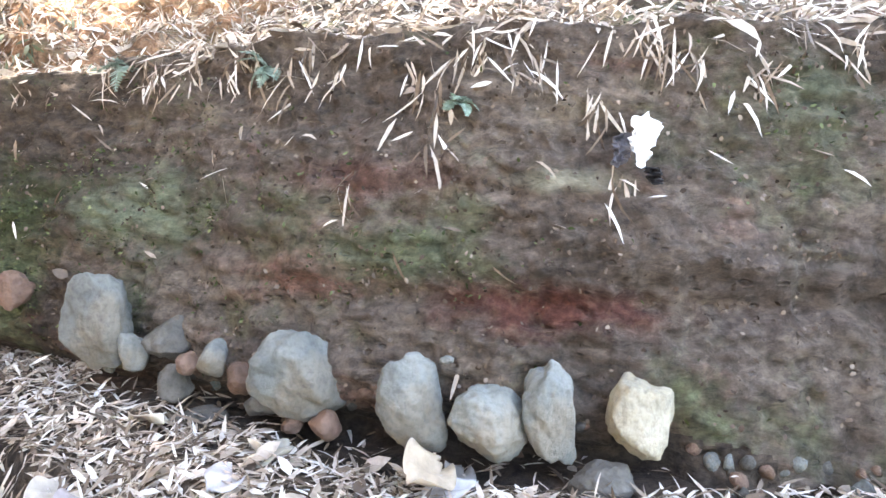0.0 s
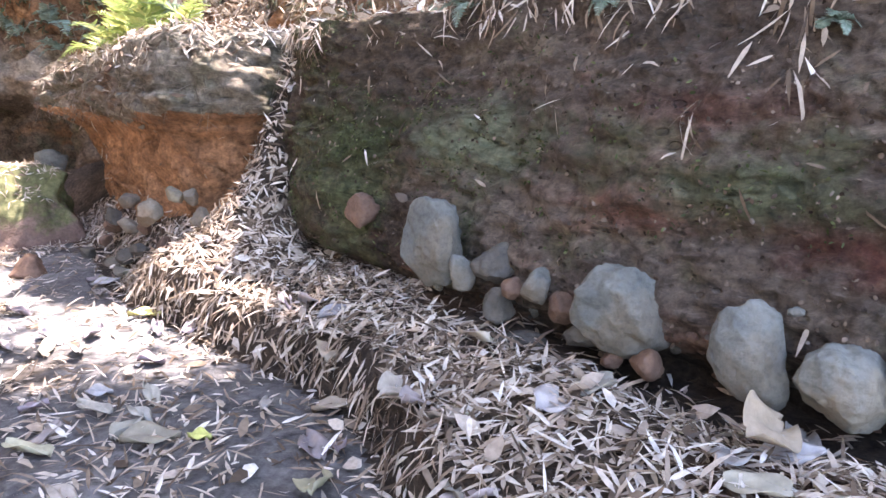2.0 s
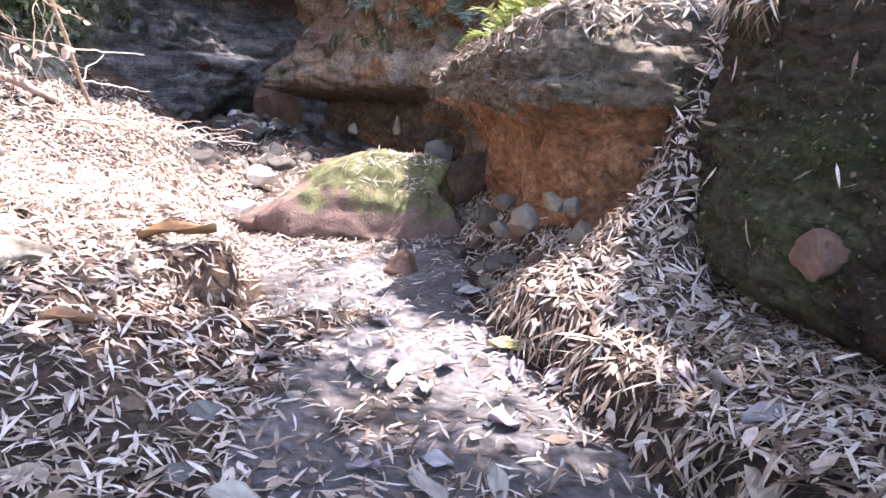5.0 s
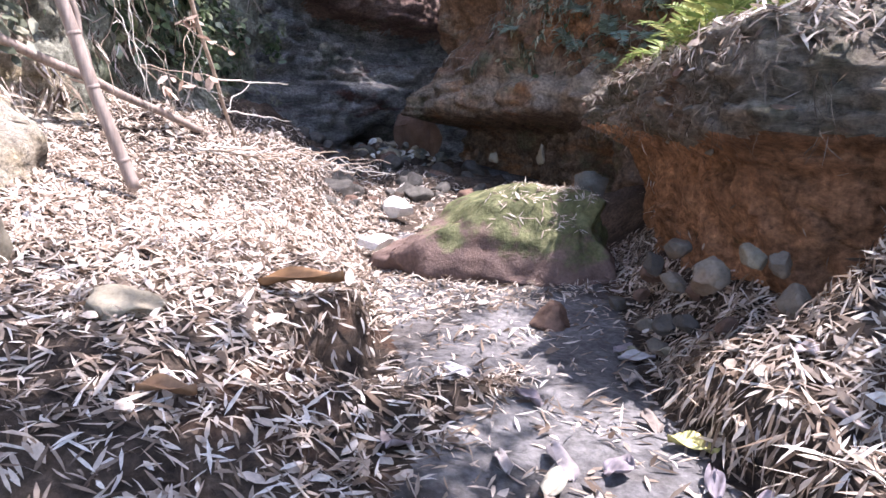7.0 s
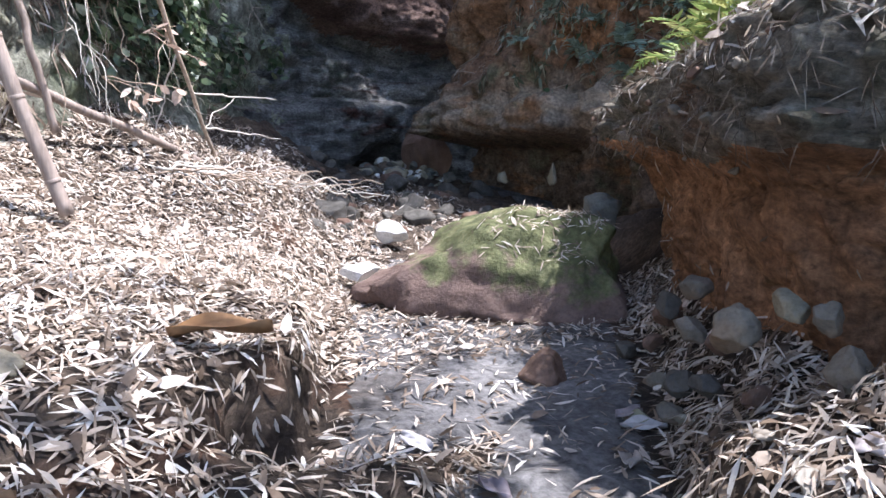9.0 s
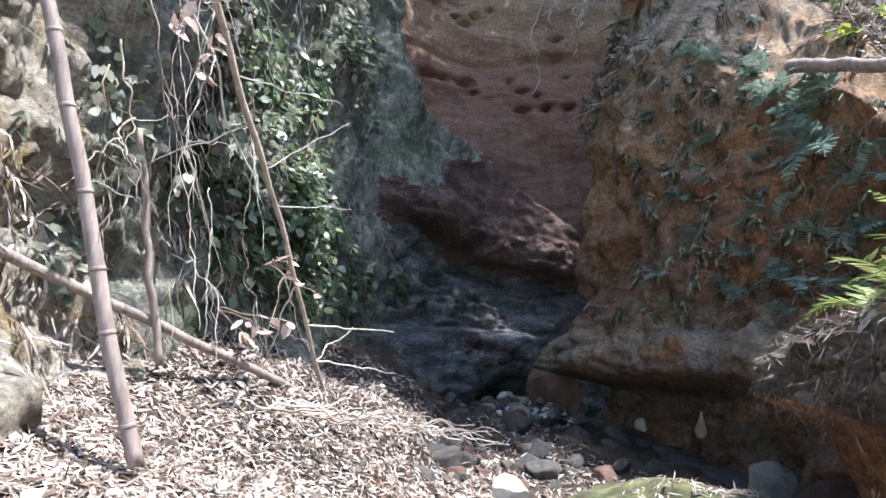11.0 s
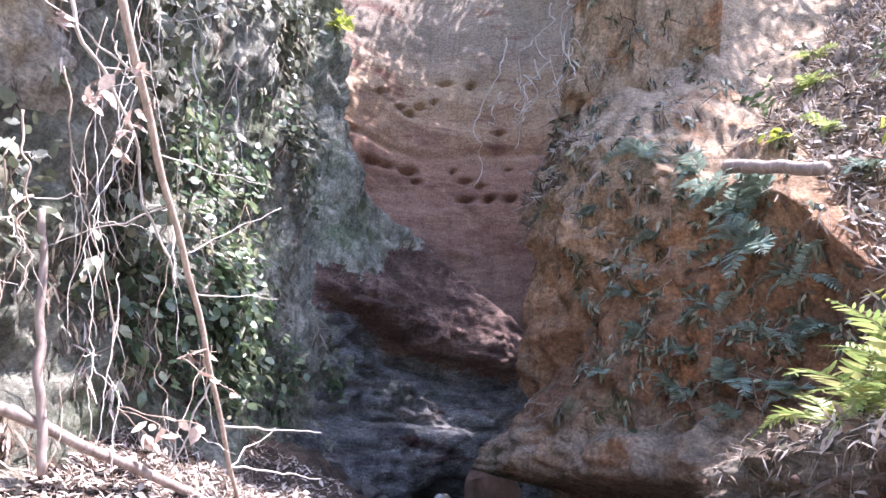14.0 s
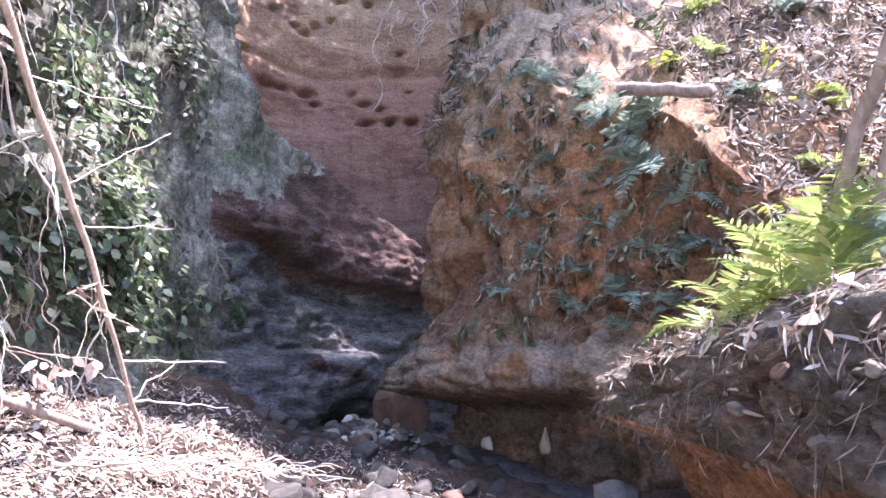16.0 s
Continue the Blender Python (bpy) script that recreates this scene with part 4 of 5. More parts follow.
P, N = drop(T_BOULDER, rng, 9000, (-8.4, -5.9, 3.6, 5.9), lambda x, y, z, up: 0.9 * bell(x, -6.75, 0.45) * bell(y, 5.05, 0.45) if z > 0.5 else 0.0, 3.0, 0.5)
litter("leaf_litter", P, N, rng, "dry leaves lying on top of the mossy boulder", (0.05, 0.12), (0.003, 0.006), lift=0.008, tilt=0.08, broad=0.02)

P, N = drop(T_RIGHT, rng, 14000, (-5.5, 2.5, 6.0, 10.0), lambda x, y, z, up: 0.9, 30.0, 0.3)
litter("leaf_litter", P, N, rng, "dry leaves on the slope behind the bank", (0.1, 0.24), (0.007, 0.014), 0.05, 0.5)

# ---- hanging dry leaves and stalks along the lips of bank and outcrop ----
def facing(tree, origin, way):
    hit, nv, _, _ = tree.ray_cast(Vector(origin), Vector(way).normalized())
    if hit is None:
        return None
    if nv.dot(Vector(way)) > 0:
        nv = -nv
    return hit, nv


def hang(name, tree, line, zs, n, rng, label, length, width, start, reach, side, clump=10, mat=M_LITTER):
    """Clumps of dry blades that hang down the face of a bank."""
    q, nrm, _ = spline(line, 400)
    P, N, D = [], [], []
    for _ in range(n):
        k = rng.integers(int(start[0] * 399), int(start[1] * 399))
        z = rng.uniform(*zs)
        m = nrm[k] * side
        o = (q[k][0] + m[0] * reach, q[k][1] + m[1] * reach, z)
        got = facing(tree, o, (-m[0], -m[1], 0))
        if not got:
            continue
        for _ in range(rng.integers(1, clump)):
            P.append(np.array(got[0]) + rng.normal(0, 0.035, 3) + np.array(got[1]) * 0.012)
            N.append(np.array(got[1]) + rng.normal(0, 0.35, 3))
            D.append(rng.normal(0, 0.45, 3) + (0, 0, -1))
    c = len(P)
    v, f = blades(np.array(P), unit(np.array(N)), np.array(D), rng.uniform(*length, c), rng.uniform(*width, c), rng.uniform(-0.1, 0.2, c), rng)
    return tagged(new(name, leaf_mesh(name, v, f, mat)), label, "dry leaves", kind="stuff")


hang("hanging_leaves", T_BANK, BANK_LINE, (1.86, 2.04), 70, rng, "dry bamboo leaves hanging over the lip of the bank", (0.08, 0.2), (0.004, 0.008), (0.25, 0.9), 2.0, 1, 20)
hang("hanging_leaves", T_BANK, BANK_LINE, (0.7, 1.75), 34, rng, "single dry leaves stuck to the bank", (0.06, 0.16), (0.006, 0.011), (0.3, 0.9), 2.0, 1, 2)
hang("hanging_leaves", T_BLOCK, BLOCK_LINE, (1.78, 1.95), 110, rng, "dry leaves and roots hanging over the red outcrop", (0.05, 0.15), (0.003, 0.007), (0.28, 0.8), 2.0, 1)
hang("hanging_leaves", T_BLOCK, BLOCK_LINE, (0.6, 1.45), 60, rng, "single dry leaves stuck to the red outcrop", (0.06, 0.15), (0.005, 0.009), (0.28, 0.8), 2.0, 1, 2)
hang("hanging_roots", T_BLOCK, BLOCK_LINE, (1.38, 1.85), 240, rng, "fine dry roots hanging from the cap of the outcrop", (0.06, 0.22), (0.0012, 0.003), (0.3, 0.8), 2.0, 1, 12, M_DULL)
hang("hanging_roots", T_RIGHT, RIGHT_LINE, (2.4, 6.4), 260, rng, "dry grass and roots hanging down the cliff", (0.15, 0.5), (0.005, 0.010), (0.1, 0.5), 3.0, -1, 9, M_DULL)
hang("hanging_roots", T_LEFT, LEFT_LINE[3:], (1.8, 9.0), 230, rng, "dry creeper stalks hanging down the cliff", (0.15, 0.6), (0.005, 0.011), (0.02, 0.62), 3.5, -1, 10, M_DULL)
hang("hanging_roots", T_LEFT, LEFT_LINE[3:], (1.4, 3.2), 220, rng, "dry leaves heaped against the foot of the cliff", (0.12, 0.35), (0.007, 0.014), (0.02, 0.32), 3.5, -1, 12)

# ---- poles and branches ----
def bamboo_pole(a, b, r0, r1, label, joints=0.42, sag=0.0, seed=1):
    base = new("bamboo_pole")
    base.location = a
    pts = [tuple(Vector(p) - Vector(a)) for p in bent(a, b, 60, sag, 0.03, seed)]
    v, f = tube(pts, r0, r1, 14)
    part("culm", v, f, M_BAMBOO, base)
    length = (Vector(b) - Vector(a)).length
    k = joints * 0.6
    while k < length - 0.1:
        i = min(58, int(k / length * 59))
        c, d = Vector(pts[i]), (Vector(pts[i + 1]) - Vector(pts[i])).normalized()
        r = r0 + (r1 - r0) * k / length
        v, f = tube([tuple(c - d * 0.012), tuple(c - d * 0.004), tuple(c + d * 0.004), tuple(c + d * 0.012)], r * 1.09, r * 1.09, 14)
        part("joint", v, f, M_BAMBOO, base)
        k += joints * (0.9 + 0.2 * ((i * 7) % 5) / 5)
    return tagged(base, label, "bamboo pole")


bamboo_pole((-7.35, 1.62, 0.95), (-7.35, 0.40, 5.3), 0.047, 0.040, "weathered bamboo pole leaning against the pale cliff", 0.5)
bamboo_pole((-8.15, 0.42, 2.28), (-10.6, 3.35, 0.98), 0.043, 0.036, "fallen bamboo pole lying down the leafy slope", 0.45)
bamboo_pole((-9.0, 7.75, 4.95), (-7.75, 7.75, 4.45), 0.075, 0.065, "cut bamboo pole lying on the slope above the cliff", 0.5)
bamboo_pole((-5.0, 5.4, 2.2), (-4.2, 5.2, 4.2), 0.05, 0.04, "slanting bamboo stalk rising from the red outcrop", 0.4)
bamboo_pole((-5.4, 5.6, 2.2), (-4.2, 5.0, 3.9), 0.035, 0.03, "thin slanting bamboo stalk rising from the red outcrop", 0.4)


def branch(name, a, b, r0, r1, mat, label, twigs=(), wob=0.1, seed=1, sag=0.0):
    base = new(name)
    base.location = a
    o = Vector(a)
    main = [tuple(Vector(p) - o) for p in bent(a, b, 26, sag, wob, seed)]
    v, f = tube(main, r0, r1, 8)
    part("stem", v, f, mat, base)
    for k, (t, tip, r) in enumerate(twigs):
        p = main[int(t * 25)]
        v, f = tube(bent(p, tuple(Vector(tip) - o), 14, 0.0, 0.05, seed + 3 * k + 1), r, r * 0.4, 6)
        part("twig", v, f, M_PALETWIG, base)
    return tagged(base, label, "branch")


branch("dead_branch", (-10.42, 3.05, 1.08), (-8.2, 1.42, 5.3), 0.018, 0.036, M_TWIG, "long thin dead branch leaning up the cliff with bleached twigs",
       [(0.22, (-10.77, 3.77, 1.92), 0.011), (0.14, (-10.9, 3.84, 1.46), 0.011), (0.3, (-10.1, 2.3, 1.35), 0.012), (0.12, (-10.75, 3.3, 1.95), 0.008), (0.45, (-9.9, 3.1, 3.1), 0.007),
        (0.55, (-9.6, 3.0, 3.9), 0.007), (0.62, (-9.3, 1.2, 3.2), 0.009), (0.7, (-9.4, 2.9, 4.0), 0.007), (0.38, (-10.6, 2.6, 2.1), 0.008), (0.8, (-8.2, 0.8, 4.9), 0.012)], 0.07, 3)
vr = random.Random(5)
for k in range(20):
    x = vr.uniform(-10.6, -7.8)
    yw = 0.95 + max(0, -8.3 - x) * 0.55 + vr.uniform(0.05, 0.45)
    z1 = vr.uniform(2.6, 6.4)
    lean = vr.uniform(-1.3, 1.3) if k % 2 else vr.uniform(-0.3, 0.3)
    z0 = max(1.5, z1 - vr.uniform(0.5, 2.0) / (0.6 + 0.5 * abs(lean)))
    end = (x + lean, yw - 0.55 * lean + vr.uniform(0.0, 0.3), z0)
    fork = [(vr.uniform(0.25, 0.85), (x + lean * 0.6 + vr.uniform(-0.5, 0.5), yw - 0.3 * lean + vr.uniform(0.1, 0.5), z0 + vr.uniform(-0.2, 0.9)), 0.004) for _ in range(3)]
    branch("dry_vine", (x, yw, z1), end, vr.uniform(0.004, 0.009), 0.003, M_PALETWIG if k % 4 == 0 else M_TWIG, "thin dry vine tangled loosely over the cliff", fork, 0.11, 20 + k)["group"] = "dry vines on the cliff"
branch("dead_branch", (-9.0, 1.52, 1.5), (-8.8, 1.22, 3.35), 0.036, 0.028, M_BAMBOO, "broken grey stem standing at the foot of the cliff", [], 0.05, 61)
branch("dead_branch", (-8.0, 1.2, 4.9), (-9.4, 2.2, 3.0), 0.016, 0.008, M_PALETWIG, "bleached crooked branch hanging down the cliff", [(0.3, (-8.9, 1.8, 4.6), 0.008), (0.5, (-8.3, 1.6, 3.2), 0.008), (0.7, (-9.5, 2.1, 3.7), 0.006)], 0.16, 63)
for k in range(12):
    x = vr.uniform(-16.0, -11.5)
    y0 = 9.6 - 0.5 * abs(x + 14)
    branch("dry_vine", (x, y0 - 0.7, vr.uniform(9.0, 11.5)), (x + vr.uniform(-0.6, 0.6), y0 - 1.2, vr.uniform(7.0, 8.8)), 0.018, 0.008, M_PALETWIG, "long bare root trailing over the cliff edge", (), 0.5, 90 + k)["group"] = "trailing roots"
for k in range(46):
    x = vr.uniform(-10.3, -8.6)
    y = 2.0 + (-8.6 - x) * 0.85 + vr.uniform(-0.1, 0.9)
    z = 1.25 - 0.16 * (y - 2.0)
    d = Vector((vr.uniform(-0.9, 0.3), vr.uniform(0.2, 1.0), 0)).normalized() * vr.uniform(0.4, 1.1)
    branch("dead_twig", (x, y, z), (x + d.x, y + d.y, z - 0.25 + vr.uniform(0, 0.35)), vr.uniform(0.006, 0.014), 0.004, M_TWIG if k % 2 else M_PALETWIG, "dry twig in the brush heap on the slope", (), 0.12, 150 + k)["group"] = "brush heap"

# ---- creepers ----
LQ, LN, _ = spline(LEFT_LINE[3:], 400)


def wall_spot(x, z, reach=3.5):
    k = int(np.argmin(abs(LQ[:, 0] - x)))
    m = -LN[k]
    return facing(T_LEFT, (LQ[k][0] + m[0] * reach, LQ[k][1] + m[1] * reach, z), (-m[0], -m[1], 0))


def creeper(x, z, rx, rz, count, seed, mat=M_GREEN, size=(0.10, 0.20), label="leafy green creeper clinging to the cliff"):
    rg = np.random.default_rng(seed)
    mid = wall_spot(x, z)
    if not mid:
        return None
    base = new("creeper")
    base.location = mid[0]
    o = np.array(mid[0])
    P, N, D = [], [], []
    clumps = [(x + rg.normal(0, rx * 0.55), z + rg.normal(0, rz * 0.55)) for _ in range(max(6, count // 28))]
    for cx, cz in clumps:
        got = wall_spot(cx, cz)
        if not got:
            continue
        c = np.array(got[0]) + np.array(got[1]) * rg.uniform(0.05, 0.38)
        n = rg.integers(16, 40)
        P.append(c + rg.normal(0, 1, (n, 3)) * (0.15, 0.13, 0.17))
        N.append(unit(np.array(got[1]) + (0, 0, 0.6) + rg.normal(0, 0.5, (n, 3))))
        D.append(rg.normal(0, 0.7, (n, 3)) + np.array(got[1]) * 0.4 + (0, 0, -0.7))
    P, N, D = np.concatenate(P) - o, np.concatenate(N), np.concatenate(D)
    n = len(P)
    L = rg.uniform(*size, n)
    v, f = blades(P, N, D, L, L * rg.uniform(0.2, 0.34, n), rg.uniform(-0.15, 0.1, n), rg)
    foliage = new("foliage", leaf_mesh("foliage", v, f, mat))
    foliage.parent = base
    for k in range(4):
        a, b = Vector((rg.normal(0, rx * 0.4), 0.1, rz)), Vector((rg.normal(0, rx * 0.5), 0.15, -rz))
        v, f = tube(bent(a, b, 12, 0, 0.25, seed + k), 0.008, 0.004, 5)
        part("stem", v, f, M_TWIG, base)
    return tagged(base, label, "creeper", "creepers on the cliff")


M_OLIVE = leaf_mat("dusty_leaf", [(0.0, (0.04, 0.05, 0.03)), (0.5, (0.13, 0.145, 0.09)), (0.85, (0.3, 0.3, 0.22)), (1.0, (0.5, 0.45, 0.33))], 0.5, 0.4, 0.25)
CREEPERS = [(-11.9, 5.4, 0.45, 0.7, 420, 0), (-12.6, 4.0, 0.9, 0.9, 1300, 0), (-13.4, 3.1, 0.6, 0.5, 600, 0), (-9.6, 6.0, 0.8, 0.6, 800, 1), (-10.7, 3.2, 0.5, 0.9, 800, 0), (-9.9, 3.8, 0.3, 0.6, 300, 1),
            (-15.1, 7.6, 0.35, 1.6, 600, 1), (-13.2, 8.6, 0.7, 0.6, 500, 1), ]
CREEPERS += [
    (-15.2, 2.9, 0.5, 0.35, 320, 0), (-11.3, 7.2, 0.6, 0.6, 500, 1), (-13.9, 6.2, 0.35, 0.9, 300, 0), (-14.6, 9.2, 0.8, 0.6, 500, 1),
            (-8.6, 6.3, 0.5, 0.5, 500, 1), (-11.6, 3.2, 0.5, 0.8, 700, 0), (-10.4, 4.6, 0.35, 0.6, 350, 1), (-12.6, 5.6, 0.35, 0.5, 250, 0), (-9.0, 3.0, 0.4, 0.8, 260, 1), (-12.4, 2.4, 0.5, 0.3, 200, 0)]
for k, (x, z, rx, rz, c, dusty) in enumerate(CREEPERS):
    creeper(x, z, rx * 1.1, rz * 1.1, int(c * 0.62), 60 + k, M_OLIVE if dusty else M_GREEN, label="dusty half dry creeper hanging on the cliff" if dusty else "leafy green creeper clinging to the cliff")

# ---- ferns ----
def frond_mesh(length, mat, seed, droop=0.5, pairs=17):
    rg = np.random.default_rng(seed)
    pts, P, N, D, L = [], [], [], [], []
    for i in range(pairs + 3):
        t = i / (pairs + 2)
        pts.append((length * t * (1 - 0.25 * t * droop), 0.0, length * (0.55 * t - (0.55 + 0.5 * droop) * t * t)))
    p = np.array(pts)
    d = unit(np.gradient(p, axis=0))
    for i in range(2, pairs + 3):
        t = i / (pairs + 2)
        for sgn in (-1, 1):
            up = np.cross(d[i], (0, 1, 0)) * -1
            P.append(p[i])
            N.append(unit((up + rg.normal(0, 0.15, 3))[None])[0])
            D.append(np.array((0, sgn, 0)) + d[i] * 0.45 + np.array((0, 0, -0.15)))
            L.append(length * 0.27 * math.sin(math.pi * min(1, 0.18 + 0.85 * t)) ** 0.8 + 0.015)
    L = np.array(L)
    v, f = blades(np.array(P), np.array(N), np.array(D), L, np.maximum(0.005, L * (0.085 if mat == M_FERN else 0.12)), np.full(len(L), -0.06), rg)
    tv, tf = tube(pts, 0.005, 0.002, 5)
    k = len(v)
    tri = []
    for q in tf:
        for j in range(1, len(q) - 1):
            tri.append((q[0] + k, q[j] + k, q[j + 1] + k))
    return leaf_mesh("frond", np.concatenate([v, np.array(tv)]), np.concatenate([f, np.array(tri)]), mat)


FRONDS = {}


def fern(at, fronds, length, mat, face, spread, seed, label, lift=(-45, 10)):
    rg = random.Random(seed)
    base = new("fern")
    base.location = at
    for k in range(fronds):
        key = (mat.name, k % 3, round(length, 2))
        if key not in FRONDS:
            FRONDS[key] = frond_mesh(length, mat, 5 + k, 0.35 + 0.35 * (k % 3))
        ob = new("frond", FRONDS[key])
        ob.parent = base
        s_ = rg.uniform(0.7, 1.1)
        ob.matrix_basis = pose(0, 0, 0, rg.uniform(-20, 20), rg.uniform(*lift), face + rg.uniform(-spread, spread)) @ Matrix.Diagonal((s_, s_, s_, 1))
    return tagged(base, label, "fern", "ferns of the gorge")


def top_of(tree, x, y):
    hit, _, _, _ = tree.ray_cast(Vector((x, y, 30)), Vector((0, 0, -1)))
    return hit


for k, (x, y, l) in enumerate([(-5.75, 5.45, 0.5), (-5.3, 5.2, 0.55), (-4.95, 5.05, 0.6), (-4.75, 5.3, 0.55), (-6.2, 5.7, 0.4), (-4.4, 4.9, 0.4), (-5.6, 5.8, 0.55)]):
    p = top_of(T_BLOCK, x, y)
    if p:
        fern(p, 6, round(l * 1.1, 2), M_BLUEFERN if k in (3, 6) else M_FERN, -120, 130, 700 + k, "bright green fern growing on the red outcrop", (-70, -5))
SPOTS = [(-10.68, 5.74, 0.35), (-9.65, 4.86, 0.45), (-9.05, 4.0, 0.55), (-10.35, 4.52, 0.3), (-11.05, 3.89, 0.3), (-10.2, 2.57, 0.32), (-9.53, 3.36, 0.4), (-9.44, 2.59, 0.45), (-8.89, 4.7, 0.5), (-11.0, 5.9, 0.35),
         (-10.0, 5.3, 0.4), (-9.3, 4.5, 0.45), (-10.6, 3.3, 0.3), (-9.9, 2.9, 0.3), (-8.6, 3.6, 0.45), (-10.9, 2.8, 0.28), (-9.0, 3.0, 0.4), (-8.3, 3.0, 0.45), (-9.9, 4.2, 0.3), (-11.6, 5.2, 0.25), (-8.7, 2.4, 0.35), (-9.2, 2.2, 0.3)]
for k, (x, z, l) in enumerate(SPOTS):
    got = facing(T_RIGHT, (x, 4.0, z), (0, 1, 0))
    if got:
        fern(got[0], 4 + k % 3, round(l * 1.4, 2), M_BLUEFERN, -90, 85, 800 + k, "dark green fern growing out of the cliff")
for k, (x, y) in enumerate([(-10.4, 8.9), (-9.6, 8.6), (-9.0, 9.4), (-8.2, 9.0), (-10.9, 9.6), (-9.9, 10.2), (-8.4, 10.4), (-7.6, 9.6), (-7.4, 8.9), (-9.2, 11.4), (-10.6, 11.2), (-7.0, 10.6)]):
    p = top_of(T_RIGHT, x, y)
    if p:
        fern(p, 8, 0.5, M_FERN if k % 3 else M_BLUEFERN, -100, 150, 900 + k, "green fern among dry leaves on the upper slope")

hang("hanging_leaves", T_GROUND, EDGE_RIGHT, (0.14, 0.36), 900, rng, "dry leaves spilling over the edge of the litter shelf", (0.08, 0.2), (0.006, 0.012), (0.1, 0.75), 0.5, 1, 5)

# ---- single large leaves and scraps ----
def large_leaf(name, at, length, width, rot, col, label, curl=0.25, category="leaf"):
    m, nt, b = material(name + "_skin", 0.6)
    c = ramp(nt, noise_tex(nt, coords(nt), 14, 6, 0.65), [(0.3, tuple(v * 0.55 for v in col)), (0.7, col)])
    link(nt, c, b.inputs["Base Color"])
    bump(nt, b, noise_tex(nt, coords(nt, (4, 30, 4)), 3, 3, 0.6), 0.5, 0.004)
    n, verts = 12, []
    for i in range(n + 1):
        t = i / n
        w = width * math.sin(math.pi * (0.06 + 0.9 * t)) ** 0.75
        for j in range(7):
            u = j / 3 - 1
            verts.append((length * (t - 0.5), u * w, curl * width * (u * u * 1.2 + math.sin(t * 5) * 0.5) + 0.012 * math.sin(u * 5 + t * 7)))
    ob = new(name, mesh_of(name, verts, grid_faces(n + 1, 7), m))
    thick = ob.modifiers.new("thickness", "SOLIDIFY")
    thick.thickness = 0.002
    ob.matrix_world = pose(*at, *rot)
    return tagged(ob, label, category)


def on_ground(x, y, up=0.02):
    return (x, y, ground_z(x, y) + up)


large_leaf("sheath", (-5.28, 2.25, ground_z(-5.28, 2.25) + 0.09), 0.46, 0.05, (12, -8, 60), (0.26, 0.14, 0.065), "brown curled bamboo sheath lying on the leaf pile", 0.8, "bamboo sheath")
large_leaf("sheath", on_ground(-4.4, 1.45, 0.05), 0.22, 0.035, (10, 0, 70), (0.30, 0.17, 0.09), "brown curled bamboo sheath lying on the leaf pile", 0.8, "bamboo sheath")
large_leaf("broad_leaf", on_ground(-3.62, 3.42, 0.03), 0.22, 0.06, (0, 0, 30), (0.62, 0.56, 0.22), "yellow fallen leaf at the edge of the creek")
large_leaf("broad_leaf", on_ground(0.0, 2.3, 0.10), 0.26, 0.11, (35, 10, 60), (0.42, 0.33, 0.24), "large dry brown leaf lying on the litter shelf")
large_leaf("broad_leaf", on_ground(-1.9, 2.85, 0.06), 0.24, 0.08, (20, 0, 110), (0.46, 0.37, 0.28), "large dry leaf hanging over the litter shelf")
large_leaf("broad_leaf", on_ground(-1.35, 2.45, 0.07), 0.24, 0.07, (25, 10, 80), (0.48, 0.41, 0.34), "large dry leaf curled on the litter shelf")
large_leaf("broad_leaf", on_ground(-2.15, 2.2, 0.02), 0.1, 0.035, (0, 0, 20), (0.62, 0.62, 0.2), "small yellow leaf on the creek sand")
lr = random.Random(12)
for k in range(70):
    x, y = lr.uniform(-5.0, 1.2), lr.uniform(0.9, 3.0)
    y += max(0, -x - 1.5) * 0.45
    g = lr.uniform(0.22, 0.5)
    large_leaf("broad_leaf", on_ground(x, y, 0.03), lr.uniform(0.12, 0.24), lr.uniform(0.03, 0.075), (lr.uniform(-25, 25), lr.uniform(-20, 20), lr.uniform(0, 360)),
               (g, g * lr.uniform(0.8, 0.95), g * lr.uniform(0.62, 0.95)), "curled grey brown broad leaf lying in the litter")["group"] = "broad leaves in the litter"


def torn_scrap(at, size, colour, seed, label):
    """A crumpled scrap of plastic with a ragged outline, hanging on the bank."""
    m, nt, b = material("scrap_skin", 0.4)
    link(nt, ramp(nt, noise_tex(nt, coords(nt), 20, 5, 0.6), [(0.3, tuple(c * 0.7 for c in colour)), (0.6, colour)]), b.inputs["Base Color"])
    n, verts = 15, []
    for i in range(n):
        for j in range(n):
            u, w = i / (n - 1) * 2 - 1, j / (n - 1) * 2 - 1
            r = 1 + 0.5 * fbm((math.atan2(w, u) * 1.2, seed, 0.5), 4)
            x, z = u * size[0] * r, w * size[1] * r * (1 - 0.35 * abs(u))
            verts.append((x, -0.02 + 0.05 * fbm((u * 2.2, w * 2.2, seed), 4), z))
    ob = new("scrap", mesh_of("scrap", verts, grid_faces(n, n), m, False))
    ob.modifiers.new("thickness", "SOLIDIFY").thickness = 0.0015
    ob.matrix_world = pose(*at, 0, 15, 12)
    return tagged(ob, label, "scrap")


torn_scrap((0.80, 2.64, 1.57), (0.055, 0.085), (0.8, 0.81, 0.82), 3.3, "torn white plastic scrap caught on the bank")
torn_scrap((0.73, 2.65, 1.53), (0.04, 0.06), (0.12, 0.12, 0.14), 8.1, "torn grey plastic scrap caught on the bank")
torn_scrap((0.85, 2.64, 1.44), (0.035, 0.03), (0.03, 0.03, 0.035), 5.7, "torn black plastic scrap caught on the bank")
